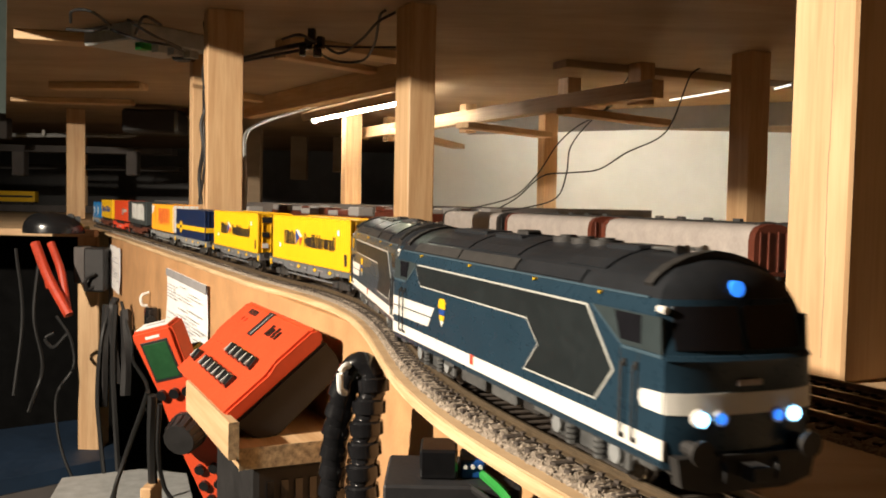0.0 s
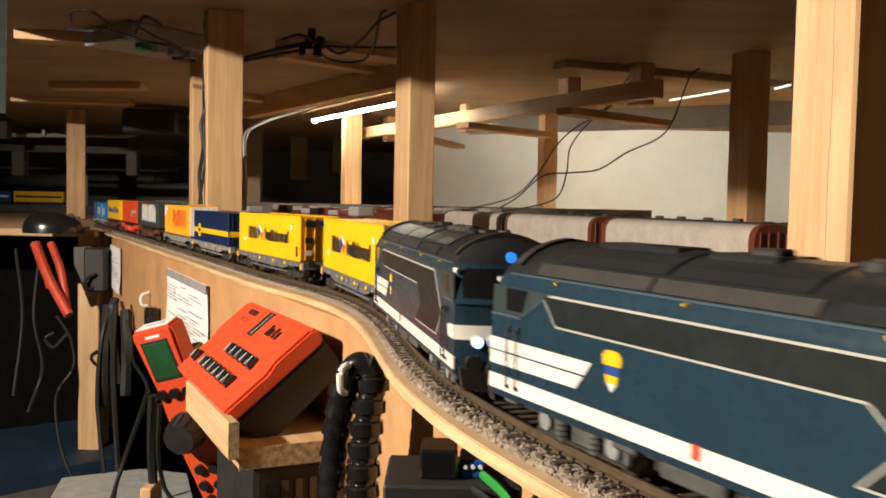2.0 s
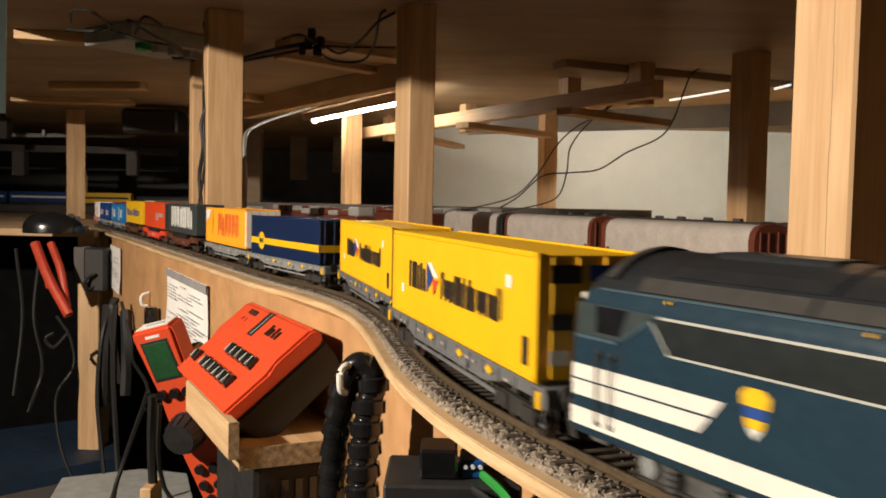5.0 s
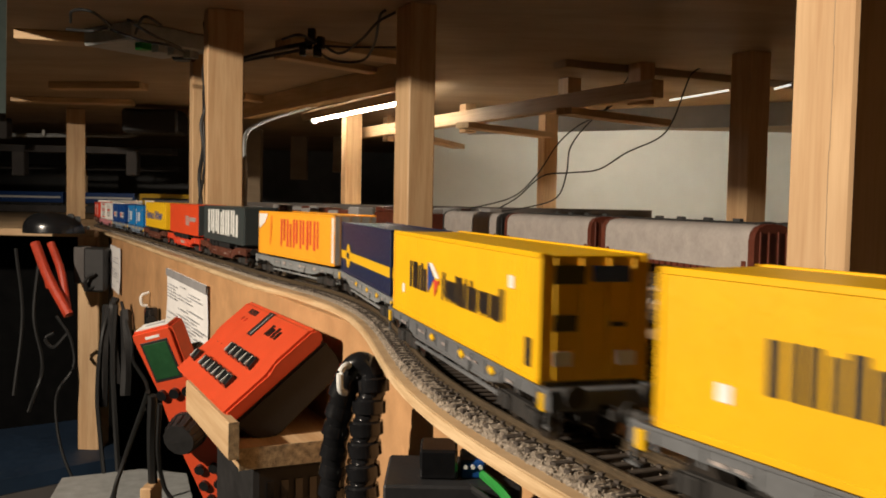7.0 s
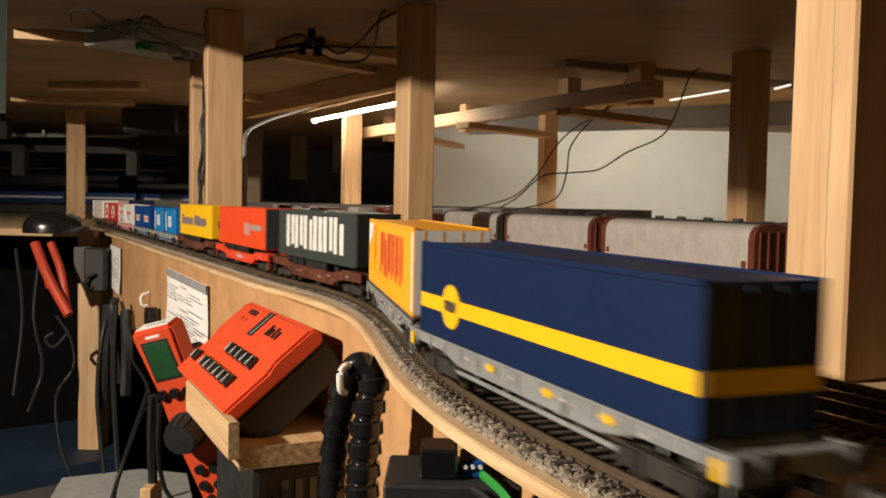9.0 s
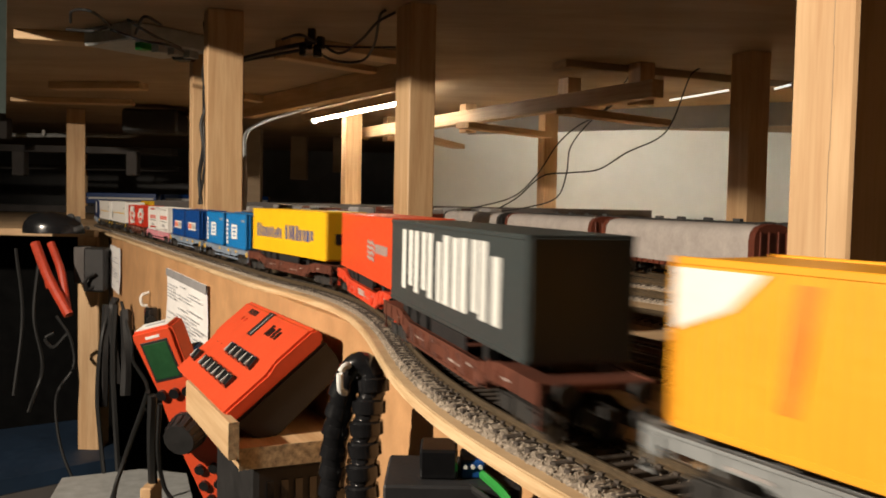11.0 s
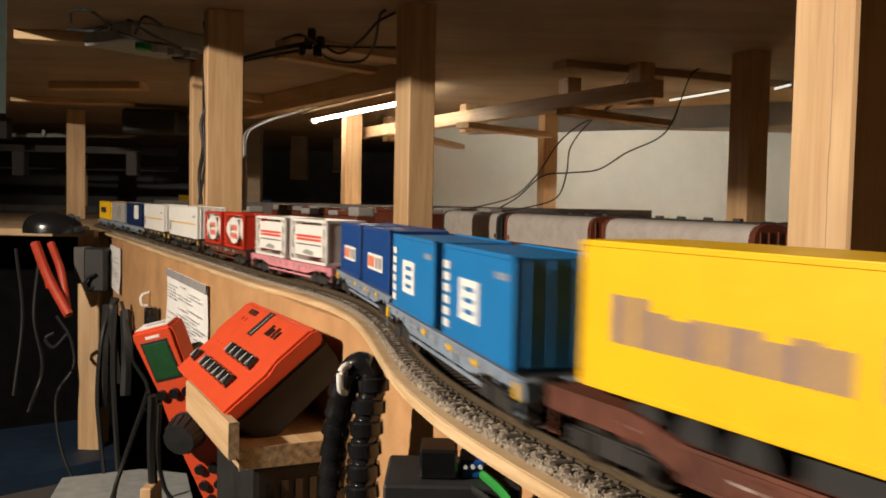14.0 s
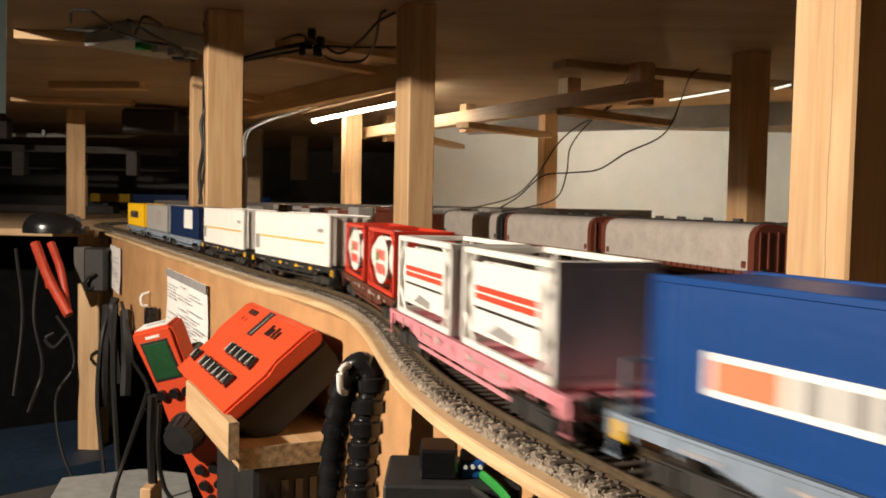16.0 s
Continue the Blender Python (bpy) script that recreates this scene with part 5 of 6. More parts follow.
# long thin wires before the white wall
for pts in ([(479.9, 1500.0, 333.9), (465.0, 1510.0, 316.8), (383.5, 1540.0, 304.9), (330.5, 1560.0, 295.3), (313.6, 1570.0, 277.0), (281.3, 1600.0, 225.9), (235.0, 1620.0, 196.7), (202.8, 1640.0, 164.0), (169.3, 1650.0, 110.3), (123.6, 1650.0, 67.9), (35.9, 1650.0, 43.3), (15.4, 1650.0, 32.5)],
            [(328.6, 1560.0, 293.4), (297.1, 1580.0, 238.9), (256.8, 1600.0, 205.5), (225.8, 1620.0, 161.2), (221.3, 1630.0, 115.8), (205.4, 1640.0, 69.6), (149.1, 1640.0, 49.9), (87.4, 1640.0, 40.3)],
            [(398.3, 1500.0, 259.9), (381.9, 1520.0, 200.8), (363.8, 1540.0, 173.4), (315.5, 1560.0, 149.5), (270.9, 1580.0, 120.1), (224.3, 1600.0, 113.9), (176.4, 1620.0, 107.5), (133.2, 1640.0, 68.1), (87.9, 1650.0, 40.2)],
            [(475.3, 1500.0, 331.0), (431.5, 1490.0, 296.2), (405.7, 1495.0, 277.9), (398.3, 1500.0, 259.9)]):
    wire(pts, 1.3, "long thin dark wire drooping before the white wall")
# cables down the double post
wire([(-308.1, 1150.0, 278.2), (-298.3, 1130.0, 239.5), (-301.1, 1120.0, 210.1), (-294.0, 1110.0, 174.4), (-299.4, 1105.0, 146.2), (-296.5, 1105.0, 118.7), (-301.1, 1105.0, 84.0), (-298.8, 1105.0, 48.0)], 2.4, "black cable running down beside a post")
wire([(-302.5, 1130.0, 239.5), (-297.5, 1108.0, 160.3), (-294.7, 1104.0, 97.9), (-301.3, 1104.0, 47.9)], 1.6, "black cable running down beside a post")
wire([(-272.5, 1900.0, 253.6), (-307.4, 1700.0, 213.6), (-313.4, 1500.0, 178.3), (-276.7, 1250.0, 143.7), (-263.1, 1180.0, 109.3), (-259.1, 1170.0, 72.2), (-259.2, 1165.0, 41.3)], 3.2, "grey flex from the tube lamp down a post", M_GREY)

# ---- far clutter in the dark ----
wire([(-1542.2, 2900.0, 244.3), (-1323.9, 2900.0, 245.1), (-1160.2, 2900.0, 248.4), (-1042.0, 2900.0, 249.0), (-996.5, 2900.0, 255.3), (-978.4, 2900.0, 270.2)], 7, "pale conduit bent up at its end", M_GREY, "conduit")
# white stub stands in for a small bright spot
tagged(part("hook", rod(bmesh.new(), (-1284.1, 2880.0, 244.4), (-1284.1, 2880.0, 262.4), 5, 8), M_WHITE, at=ON), "small white stub standing for a bright spot on the conduit", "hook")
# first and last shelf edges carry the far shade in their dark colour
for a, b, h, m in (((-1595.6, 3000.0, 228.3), (-899.0, 3000.0, 216.2), 22, M_GLOOM), ((-1488.4, 2800.0, 325.0), (-944.8, 2800.0, 309.9), 14, M_GREY), ((-1809.0, 3400.0, 161.9), (-997.1, 3400.0, 169.9), 18, M_GLOOM)):
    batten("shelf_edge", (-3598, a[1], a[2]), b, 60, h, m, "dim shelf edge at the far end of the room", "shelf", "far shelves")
# brackets likewise darkened in place of shade
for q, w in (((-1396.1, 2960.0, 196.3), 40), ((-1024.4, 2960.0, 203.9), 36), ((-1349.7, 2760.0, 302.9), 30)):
    o = part("bracket", B(-w / 2, w / 2, -20, 20, -80, 0, 3), M_GLOOM, at=Matrix.Translation(mm(*q)))
    tagged(o, "short bracket coloured dark as shade", "bracket", "far brackets")
tagged(part("dark_box", B(-70, 70, -50, 50, -30, 30, 6), M_MATTBLACK, at=Matrix.Translation(mm(*(-740.0, 2300.0, 245.3)))), "dark box slung under the deck", "box")
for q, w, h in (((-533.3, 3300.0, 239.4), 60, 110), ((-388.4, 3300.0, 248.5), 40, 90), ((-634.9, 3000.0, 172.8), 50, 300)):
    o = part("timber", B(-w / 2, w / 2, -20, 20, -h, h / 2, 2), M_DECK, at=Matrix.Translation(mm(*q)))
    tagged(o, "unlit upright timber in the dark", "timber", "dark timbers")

# ---- the aisle end: board edge, leg, mouse ----
tagged(part("edge_batten", B(-2400, -602, 1548, 1566, -16, -3.5, 1.2), M_PINE_X, at=ON), "pale planed batten along the aisle end of the board", "batten", kind="structure")
tagged(part("leg", B((-649.3, 1589.9)[0], (-649.3, 1589.9)[0] + 38, 1590, 1640, -1000, -11, 2), M_PINE, at=ON), "squared pine leg under the board", "leg")
mx, my = (-644.9, 1464.1)
mouse = thing("computer_mouse", "glossy black computer mouse lying on the board", "mouse", Matrix.Translation(mm(mx, my + 20, -7.5)) @ Matrix.Rotation(radians(10), 4, "Z"))
bm = bmesh.new()
bmesh.ops.create_uvsphere(bm, u_segments=28, v_segments=18, radius=1)
for v in bm.verts:
    z = max(v.co.z, 0.0) ** 0.75
    taper = 1 - 0.12 * v.co.x
    v.co = Vector((v.co.x * 49, v.co.y * 30 * taper, z * 35 * (1 - 0.15 * v.co.x))) / 1000
part("shell", bm, M_BLACK, mouse, smooth=True)
part("wheel", rod(bmesh.new(), (26, -4, 27), (26, 4, 27), 6, 14), M_RUBBER, mouse, smooth=True)
part("button_gap", B(12, 42, -0.5, 0.5, 18, 28.5), M_MATTBLACK, mouse)
tagged(part("white_clip", B(-12, 12, -5, 5, 0, 6, 1), M_WHITE, at=Matrix.Translation(mm(*(-630.3, 1563.1, -3.5)))), "small white plastic clip on the board", "clip")

# ---- on the front panel ----


def on_panel(name, label, category, u0, u1, w0, w1, mat, v0=-5.9, v1=-5.3, group=""):
    return tagged(part(name, B(u0, u1, -(v1), -(v0), w0, w1), mat, at=PANEL), label, category, group)


def sheet(name, label, c, head, rows, seed):
    """A curled sheet of paper pinned to the panel; c: its corners (u, w)."""
    (ua, wa), (ub, wb) = c
    ob = thing(name, label, "paper", PANEL)
    bm = bmesh.new()
    grid = []
    for j in range(9):
        row = []
        for i in range(7):
            f, g = i / 6, j / 8
            v = 5.0 - 1.2 - 2.2 * (g ** 2) * (0.4 + 0.6 * math.sin(3 * f + seed)) - 1.0 * abs(math.sin(2.2 * g + seed))
            row.append(bm.verts.new(Vector((ua + (ub - ua) * f, v, wa + (wb - wa) * g)) / 1000))
        grid.append(row)
    for p, q in zip(grid, grid[1:]):
        for i in range(6):
            bm.faces.new((p[i], p[i + 1], q[i + 1], q[i]))
    part("sheet", bm, M_PAPER, ob, smooth=True)
    if head:
        part("heading", B(ua, ub, 0.6, 0.9, wa + (wb - wa) * 0.01, wa + (wb - wa) * 0.11) if wb > wa else B(ua, ub, 1.5, 1.9, wa + (wb - wa) * 0.12, wa), M_TOP, ob, "dark grey printed heading")
    rr = random.Random(seed)
    bm = bmesh.new()
    for k in range(rows):
        g = 0.17 + 0.78 * k / rows
        a = ua + (ub - ua) * 0.08
        while a < ub - (ub - ua) * 0.2:
            b = a + (ub - ua) * rr.uniform(0.08, 0.3)
            if rr.random() < 0.6:
                wz = wa + (wb - wa) * g
                box(bm, a, min(b, ub - 3), 0.3, 0.5, wz - 1.0, wz)
            a = b + (ub - ua) * 0.06
    tagged(part("print", bm, M_INK, ob, "rows of unreadable print"), kind="stuff")
    return ob


sheet("notice", "white printed list with a grey heading pinned to the panel", ((-539.6, -24.2), (-316.6, -94.2)), True, 16, 2)
sheet("notice", "narrow white printed slip pinned to the panel", ((-1166.4, -27.7), (-990.3, -101.0)), False, 14, 5)
for c, mat, lab in (((-686.5, -70.1), M_WHITE, "white plastic hook on the panel"), ((-1232.7, -134.0), M_WHITE, "white cable clip at the panel end")):
    u, w = c
    bm = hose(bmesh.new(), [(u, 4, w + 3), (u, -4, w), (u, -6, w - 6), (u, -4, w - 13), (u, 2, w - 14)], 2.2, 8, 4)
    tagged(part("hook", bm, mat, smooth=True, at=PANEL), lab, "hook", "panel hooks")
u, w = (-607.6, -82.8)
clamp = thing("clamp", "black spring clamp holding cables on the panel", "clamp", PANEL)
part("jaw", B(u - 9, u + 9, -12, 4, w - 20, w + 6, 3), M_BLACK, clamp)
part("spring", rod(bmesh.new(), (u - 11, -6, w - 8), (u + 11, -6, w - 8), 5, 12), M_RUBBER, clamp, smooth=True)

# ---- red keypad on its shelf ----
shelf = thing("shelf", "raw particle-board shelf with a pale wooden lip fixed to the panel", "shelf", PANEL)
part("plank", B(-58, 57, -56.2, 5.5, -84, -73, 0.6), M_PINE_X, shelf)
part("plank_edge", B(57.1, 57.9, -56.2, 5.5, -84.2, -72.8), M_ROUGHEDGE, shelf, "rough grey-brown end grain")
part("lip", B(-60, 58, -62, -56.5, -78, -58.6, 0.5), M_PINE_X, shelf, "pale wooden lip")
part("lip_end", B(58.1, 58.6, -62, -56.5, -78, -58.6), M_ROUGHEDGE, shelf)
part("prop", prism(bmesh.new(), [(-50, -72.8), (3, -72.8), (3, -47)], "x", -40, -30), M_MATTBLACK, shelf)

# a black case hanging under the shelf
supply = thing("power_supply", "matt black plastic case hanging under the wooden shelf", "power supply", PANEL)
part("case", B(-46, 44, -46, 4.5, -138, -86, 4, 2), M_MATTBLACK, supply)
for k in range(5):
    part("vent_rib", B(44.1, 44.9, -38 + 8 * k, -34 + 8 * k, -128, -96), M_BLACK, supply)
for v in (-40, 0):
    part("bracket", B(-4, 4, v - 2, v + 2, -86, -84.2), M_GREY, supply)

# the face runs from its back edge down to its front edge
BACK, FRONT = Vector((0, -9, -15)), Vector((0, -61, -58))
_up = (BACK - FRONT).normalized()
_out = Vector((1, 0, 0)).cross(_up).normalized()
KEY = PANEL @ Matrix.Translation(Vector((-30, FRONT.y, FRONT.z)) / 1000) @ Matrix((Vector((1, 0, 0)), _up, _out)).transposed().to_4x4()
FL = (BACK - FRONT).length
pad = thing("keypad_console", "orange-red plastic keypad console with black keys on a wooden shelf", "controller", KEY)
bm = bmesh.new()
prism(bm, [(0, 0), (0, -8), (FL - 2, -8), (FL, -6), (FL, 0), (FL - 3, 2.4), (FL * 0.55, 2.4), (FL * 0.47, 0.4), (2, 0.4)], "x", -71, 71)
bmesh.ops.bevel(bm, geom=bm.edges[:], offset=0.0016, segments=2, affect="EDGES")
part("top_shell", bm, M_RED, pad, "orange-red moulded top", smooth=True)
bm = prism(bmesh.new(), [(1, -8.2), (4, -27), (14, -31), (FL - 6, -29), (FL - 1, -22), (FL - 1, -8.2)], "x", -70, 70)
bmesh.ops.bevel(bm, geom=bm.edges[:], offset=0.0015, segments=2, affect="EDGES")
part("base", bm, M_MATTBLACK, pad, "matt black lower case", smooth=True)


def key(x, y, w=9.6, l=9.0):
    bm = prism(bmesh.new(), [(-l / 2, 0), (l / 2, 0), (l / 2 - 1, 3.6), (-l / 2 + 1.2, 2.6)], "x", -w / 2, w / 2)
    bmesh.ops.bevel(bm, geom=bm.edges[:], offset=0.0005, segments=1, affect="EDGES")
    o = part("key", bm, M_BLACK, pad, at=Matrix.Translation((x / 1000, y / 1000, 0.0003)))
    part("key_mark", B(-w / 2 + 2, -w / 2 + 3, -l / 2 + 1, l / 2 - 1.5, 2.4, 3.5), M_WHITE, o)
    return o


for i in range(5):
    key(-11 + i * 13.0, 31)
for i in range(6):
    key(-42 + i * 13.2, 15) if i else key(-56, 15, 11)
key(-42 + 6 * 13.2 - 1, 15, 10)
part("display", B(-10, 0, 44, 64, 2.2, 2.9), M_MATTBLACK, pad, "narrow black display window")
part("display_line", B(-3.6, -2.6, 45, 63, 2.8, 3.0), M_GREY, pad)
for i, wd in enumerate((5, 4, 4, 4)):
    part("logo_bar", B(16 + i * 6.5, 16 + i * 6.5 + wd, 49, 57 - (i % 2) * 2, 2.3, 2.8), M_BLACK, pad)
for i in range(6):
    part("caption_bar", B(-48 + i * 3.4, -46 + i * 3.4, 57, 61, 2.3, 2.7), M_MATTBLACK, pad)
for x in (-60, -50, -40):
    part("label_line", B(x, x + 0.8, 30, 52, 0.3, 0.7) if x > -55 else B(x, x + 0.8, 36, 52, 0.3, 0.7), M_MATTBLACK, pad)
for x in (-46, -38):
    part("indicator", rod(bmesh.new(), (x, 52, 2), (x, 52, 3), 1.6, 10), M_TOOL, pad)

# ---- hand controller hanging before the panel ----
h_top, h_bot = Vector((-216.4, 660.0, -42.2)), Vector((-166.5, 690.0, -186.1))
hy = (h_top - h_bot).normalized()
hx = Vector((0.98, -0.2, 0.0))
hx = (hx - hy * hx.dot(hy)).normalized()
hz = hx.cross(hy)
HAND = Matrix.Translation(mm(*h_top)) @ Matrix((hx, hy, hz)).transposed().to_4x4()
hc = thing("hand_controller", "orange-red hand-held throttle with green display and black knob", "controller", HAND)
bm = prism(bmesh.new(), [(-17, 0), (17, 0), (18, -4), (15.5, -52), (17, -70), (18, -92), (16, -150), (-16, -150), (-18, -92), (-17, -70), (-15.5, -52), (-18, -4)], "z", -20, 0)
bmesh.ops.bevel(bm, geom=bm.edges[:], offset=0.0022, segments=2, affect="EDGES")
part("case", bm, M_RED, hc, "orange-red moulded case", smooth=True)
part("top_label", B(-14, 14, -0.2, 0.5, -16, -3), M_WHITE, hc, "white label on the top")
part("label_print", B(-8, 8, 0.5, 0.8, -12, -8), M_INK, hc)
part("display", B(-11, 10, -40, -11, -0.5, 0.6, 0.4), M_LCD, hc, "green liquid crystal display")
part("display_rim", B(-12.5, 11.5, -42, -9, -1, 0.3, 0.4), M_MATTBLACK, hc)
part("maker_bar", B(-6, 6, -7, -5, -0.4, 0.3), M_PAPER, hc)
for x, y in ((-11, -52), (0, -52.5), (11, -53), (-6, -118), (6, -119), (-8, -132), (5, -133), (-7, -145), (6, -146)):
    part("button", rod(bmesh.new(), (x, y, -0.5), (x, y, 3.2), 4.1, 16), M_BLACK, hc, "round black button", smooth=True)
bm = bmesh.new()
rod(bm, (-2, -84, -0.5), (-2, -84, 3), 15, 28)
rod(bm, (-2, -84, 3), (-2, -84, 17), 14, 28, 12)
part("knob", bm, M_MATTBLACK, hc, "large black knob", smooth=True)
for i in range(14):
    a = i * math.tau / 14
    part("knob_ridge", rod(bmesh.new(), (-2 + 14 * math.cos(a), -84 + 14 * math.sin(a), 4), (-2 + 12.2 * math.cos(a), -84 + 12.2 * math.sin(a), 16), 0.9, 6), M_MATTBLACK, hc)
part("holder", B(-12, 12, -60, -30, -42, -20.2, 2), M_BLACK, hc, "black holder behind it")

# ---- bundled cables in black spiral wrap ----
bundle = thing("cable_bundle", "cables in thick black spiral wrap looped over a white hook", "cable")
strand = [Vector(q) for q in ((-47.8, 400.0, -83.2), (-47.3, 398.0, -66.9), (-46.3, 396.0, -50.9), (-43.7, 394.0, -33.8), (-41.1, 393.0, -21.7), (-35.3, 392.0, -15.6), (-29.7, 391.0, -21.0), (-31.2, 388.0, -35.9), (-32.4, 386.0, -52.9), (-33.1, 384.0, -77.3))]
fine = smooth_line(strand, 14)
part("core", hose(bmesh.new(), strand, 5.7, 16, 12), M_BLACK, bundle, smooth=True, at=ON)
acc, last, k = 0.0, fine[0], 0
for i in range(1, len(fine) - 1):
    acc += (fine[i] - last).length
    last = fine[i]
    if acc > 8.6 and fine[i].z < -24:
        acc = 0.0
        dd = (fine[i + 1] - fine[i - 1]).normalized()
        tilt = Vector((0.18, 0.1, 0.12 if k % 2 else 0.08))
        ax = (dd + tilt * 0.9).normalized()
        bm = bmesh.new()
        c = fine[i]
        rod(bm, c - ax * 4.5, c + ax * 4.5, 6.6 if i < len(fine) * 0.5 else 7.6, 32, 6.3 if i < len(fine) * 0.5 else 7.2)
        bmesh.ops.bevel(bm, geom=[e for e in bm.edges if len([f for f in e.link_faces if len(f.verts) > 8]) == 1], offset=0.0018, segments=3, affect="EDGES")
        part("wrap", bm, M_BLACK, bundle, smooth=True, at=ON)
        k += 1
bm = hose(bmesh.new(), [(-37.8, 392.0, -16.9), (-41.1, 386.0, -15.3), (-43.3, 384.0, -18.5), (-43.0, 384.0, -25.4), (-41.0, 386.0, -27.2)], 1.5, 10, 5)
tagged(part("hook", bm, M_WHITE, smooth=True, at=ON), "white plastic hook carrying the cable bundle", "hook", "panel hooks")

# ---- electronics under the near board edge ----
amp = thing("amplifier_box", "charcoal metal electronics box under the board edge", "electronics", Matrix.Translation(mm(-17, 272, -31)))
part("case", B(0, 43, 0, 34, -60, 0, 0.8), M_BOXGREY, amp)
for i, wd in enumerate((6, 1.2, 3.5, 1.2)):
    part("case_print", B(4 + i * 7, 4 + i * 7 + wd, -0.2, 0, -13, -11 if i == 0 else -9), M_PAPER, amp)
part("socket_block", B(11, 23, 6, 22, 0, 9.5, 0.8), M_BLACK, amp)
part("blue_socket", B(24, 32, 8, 22, 0, 6, 0.6), M_SOCKET, amp, "bright blue plug")
for i in range(3):
    part("plug_pin", rod(bmesh.new(), (25.5 + i * 2.4, 7, 4), (25.5 + i * 2.4, 8, 4), 0.7, 8), M_WHITE, amp)
wire([(12.6, 285.0, -29.5), (15.9, 275.0, -29.6), (19.5, 266.0, -30.5), (21.8, 262.0, -32.6)], 1.5, "bright green insulated wire at the plug", M_GREEN)
wire([(7.1, 284.0, -32.6), (11.3, 272.0, -32.0), (16.2, 266.0, -33.7)], 1.2, "black wire at the plug")

# ---- under the board, beyond the aisle ----
lid = thing("storage_chest", "low chest with a flat dark blue lid in the aisle", "chest")
q0, q1, q2, q3 = (-897.1, 1679.2), (-699.9, 1830.8), (-557.7, 1552.1), (-733.4, 1371.7)
part("lid", prism(bmesh.new(), [q0, q1, q2, q3], "z", -425, -400), M_BLUE, lid, "dark blue lid", at=ON)
part("chest_body", prism(bmesh.new(), [q0, q1, q2, q3], "z", -1000, -426), M_GLOOM, lid, at=ON)
tagged(part("pale_board", prism(bmesh.new(), [(-514.0, 1207.2), (-422.1, 1255.2), (-353.1, 1238.6), (-281.4, 1040.0), (-471.3, 1029.2)], "z", -1000, -330), M_GREY, at=ON), "pale low box top on the floor", "box")
tagged(part("stud", B((-251.8, 877.7)[0] - 5, (-251.8, 877.7)[0] + 5, 760, 790, -1000, -195, 1), M_PINE, at=ON), "slim pale wooden stud below the controller", "stud")
for pts, r in (([(-674.4, 1480.0, -23.9), (-648.6, 1470.0, -78.7), (-605.9, 1450.0, -138.9)], 8), ([(-657.0, 1500.0, -24.4), (-635.7, 1490.0, -70.7), (-618.0, 1470.0, -124.8), (-614.1, 1465.0, -142.8)], 6.5), ([(-685.4, 1500.0, -25.0), (-664.0, 1490.0, -61.8), (-650.3, 1480.0, -98.4)], 6)):
    tagged(part("hand_tool", hose(bmesh.new(), pts, r, 10, 6), M_TOOL, smooth=True, at=ON), "orange-red enamelled tool handle hanging under the board", "tool", "hanging tools")
tagged(part("grey_unit", B(-16, 16, -15, 15, -64, 0, 3), M_GLOOM, at=Matrix.Translation(mm(*(-614.2, 1540.0, -31.2)))), "grey plastic power unit under the board", "power unit")
tagged(part("dark_unit", B(-18, 18, -15, 15, -75, 0, 3), M_MATTBLACK, at=Matrix.Translation(mm(*(-590.9, 1530.0, -32.2)))), "dark plastic unit hanging under the board", "power unit")
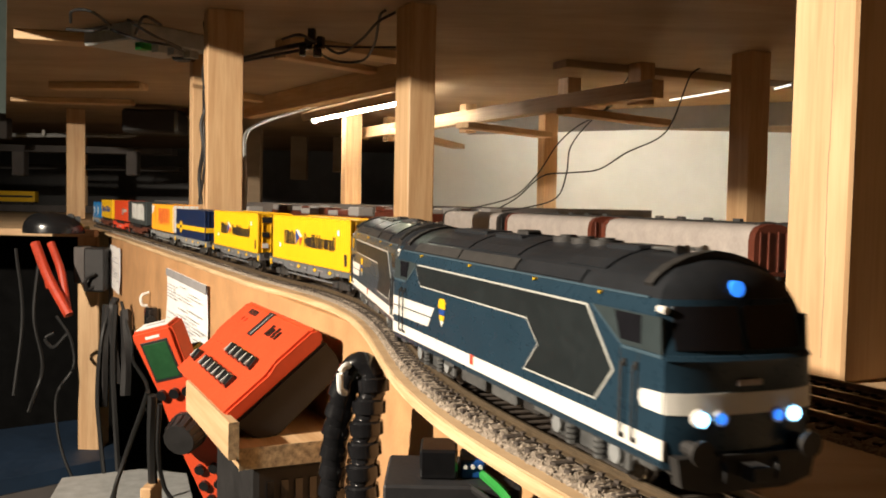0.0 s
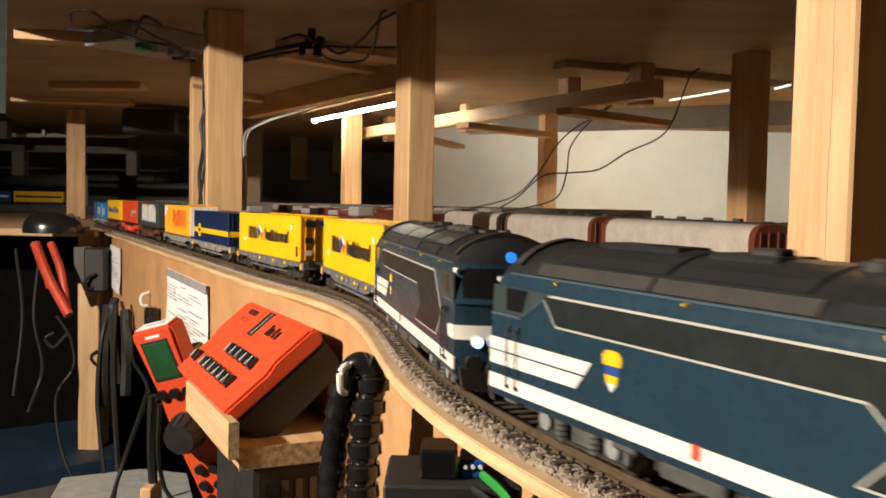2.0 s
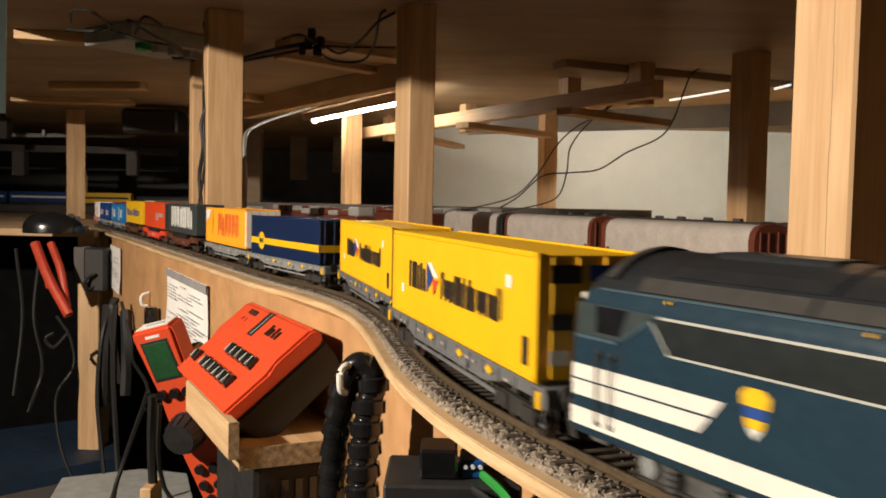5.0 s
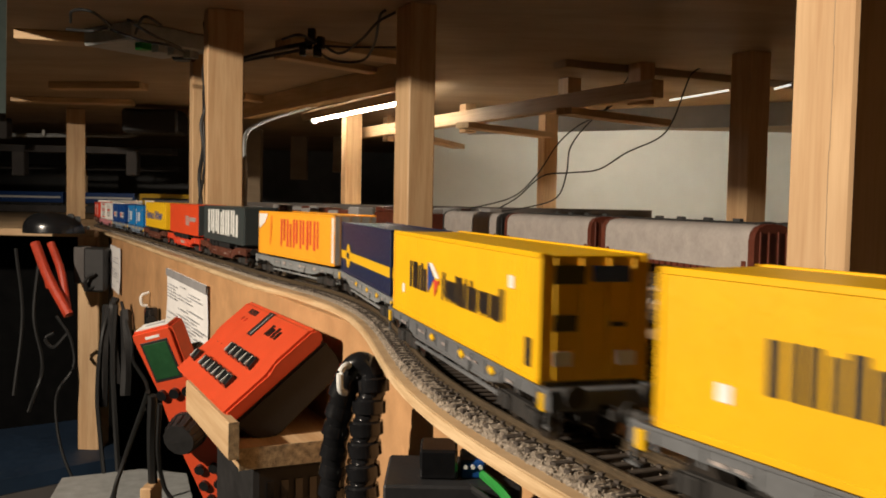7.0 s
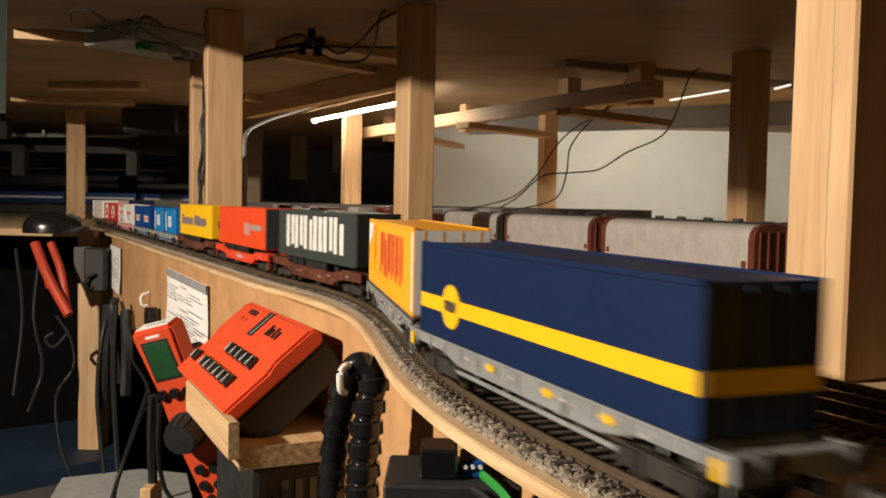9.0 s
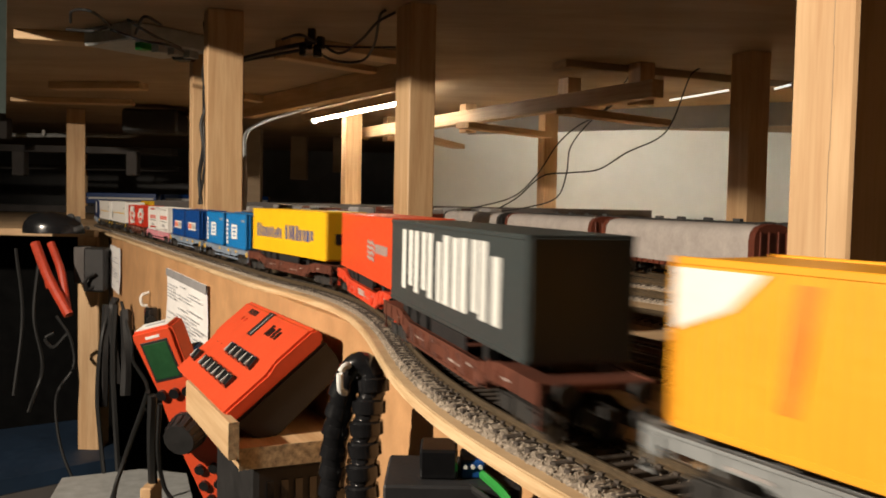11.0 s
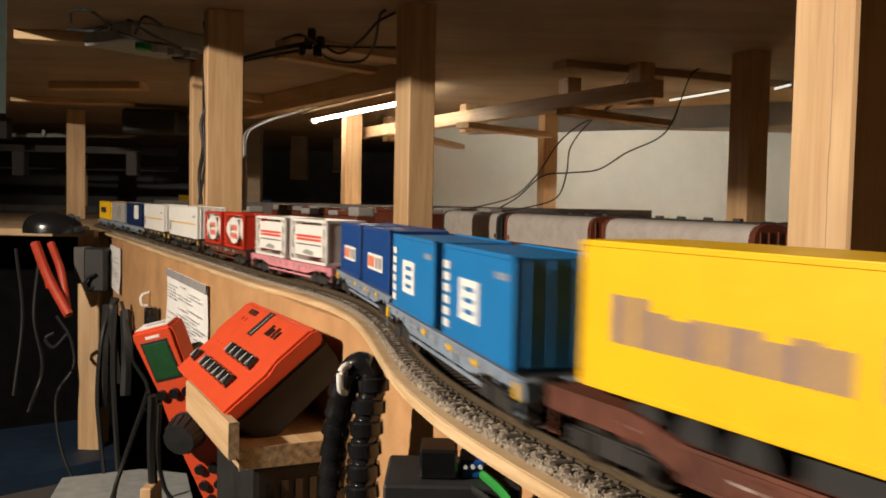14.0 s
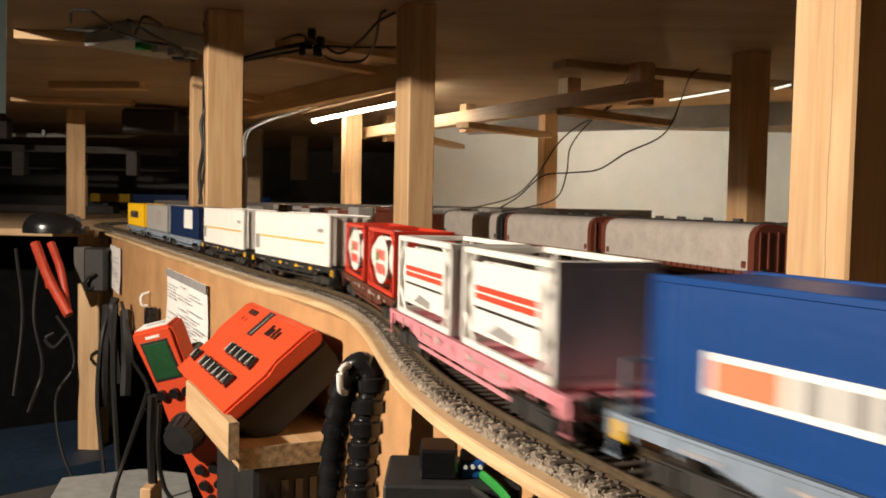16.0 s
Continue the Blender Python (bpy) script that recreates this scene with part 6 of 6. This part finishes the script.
CABLES = ([(-587.0, 1520.0, -96.1), (-599.4, 1510.0, -102.1), (-600.3, 1505.0, -85.4), (-587.0, 1510.0, -76.0)],
          [(-479.0, 1300.0, -98.3), (-487.8, 1280.0, -149.3), (-486.5, 1260.0, -227.0), (-472.5, 1240.0, -302.4), (-457.0, 1220.0, -367.7)],
          [(-466.7, 1300.0, -98.1), (-438.6, 1260.0, -145.3), (-428.4, 1240.0, -173.7), (-361.8, 1100.0, -182.6), (-370.2, 1080.0, -227.3), (-383.7, 1070.0, -273.5), (-393.6, 1060.0, -312.0)],
          [(-471.2, 1290.0, -101.2), (-467.8, 1270.0, -179.9), (-456.3, 1250.0, -272.5), (-447.0, 1240.0, -374.3)],
          [(-249.9, 760.0, -110.7), (-262.4, 780.0, -133.3), (-281.8, 800.0, -174.6), (-292.0, 800.0, -205.9), (-294.5, 800.0, -222.7)],
          [(-246.1, 760.0, -113.6), (-250.1, 770.0, -155.5), (-251.2, 780.0, -214.9)],
          [(-236.6, 750.0, -118.5), (-241.0, 760.0, -162.5), (-239.1, 770.0, -195.2), (-229.2, 770.0, -211.1)],
          [(-639.1, 1480.0, -145.2), (-611.5, 1470.0, -180.9), (-606.9, 1470.0, -227.8), (-626.4, 1450.0, -271.1), (-600.5, 1400.0, -331.9), (-557.5, 1350.0, -378.8), (-507.8, 1300.0, -395.9)],
          [(-643.9, 1480.0, -173.6), (-655.7, 1475.0, -182.6), (-641.7, 1475.0, -196.4), (-618.3, 1475.0, -172.4)],
          [(-676.0, 1500.0, -43.8), (-685.8, 1500.0, -148.7), (-671.7, 1500.0, -234.7), (-686.6, 1480.0, -307.4)],
          [(-725.3, 1520.0, -36.3), (-709.5, 1510.0, -150.5), (-720.6, 1500.0, -283.9)])
for k, pts in enumerate(CABLES):
    wire(pts, (3, 3, 2.5, 4, 2.2, 4, 2.0, 2.4, 3, 3, 3)[k], "black cable hanging in the aisle")
for i, pts in enumerate(([(-474.9, 1300.0, -92.5), (-476.9, 1290.0, -117.7), (-459.7, 1270.0, -212.3)], [(-487.2, 1300.0, -102.6), (-483.7, 1280.0, -182.0), (-482.3, 1270.0, -245.4)], [(-457.3, 1290.0, -109.1), (-447.7, 1270.0, -163.2), (-446.4, 1260.0, -226.2)])):
    wire(pts, 6 + i, "thick bundle of black cables hung on the panel end", M_MATTBLACK)


def motions():
    times = [round(0.2 * i, 1) for i in range(81)]
    for ob, s0, local in MOVING:
        walk(ob, [(t, on_track(s0 + gone(t)) @ local) for t in times])

    for ob, off in FAR:
        walk(ob, [(t, far_pose(-283 + off + gone(t))) for t in times])


motions()
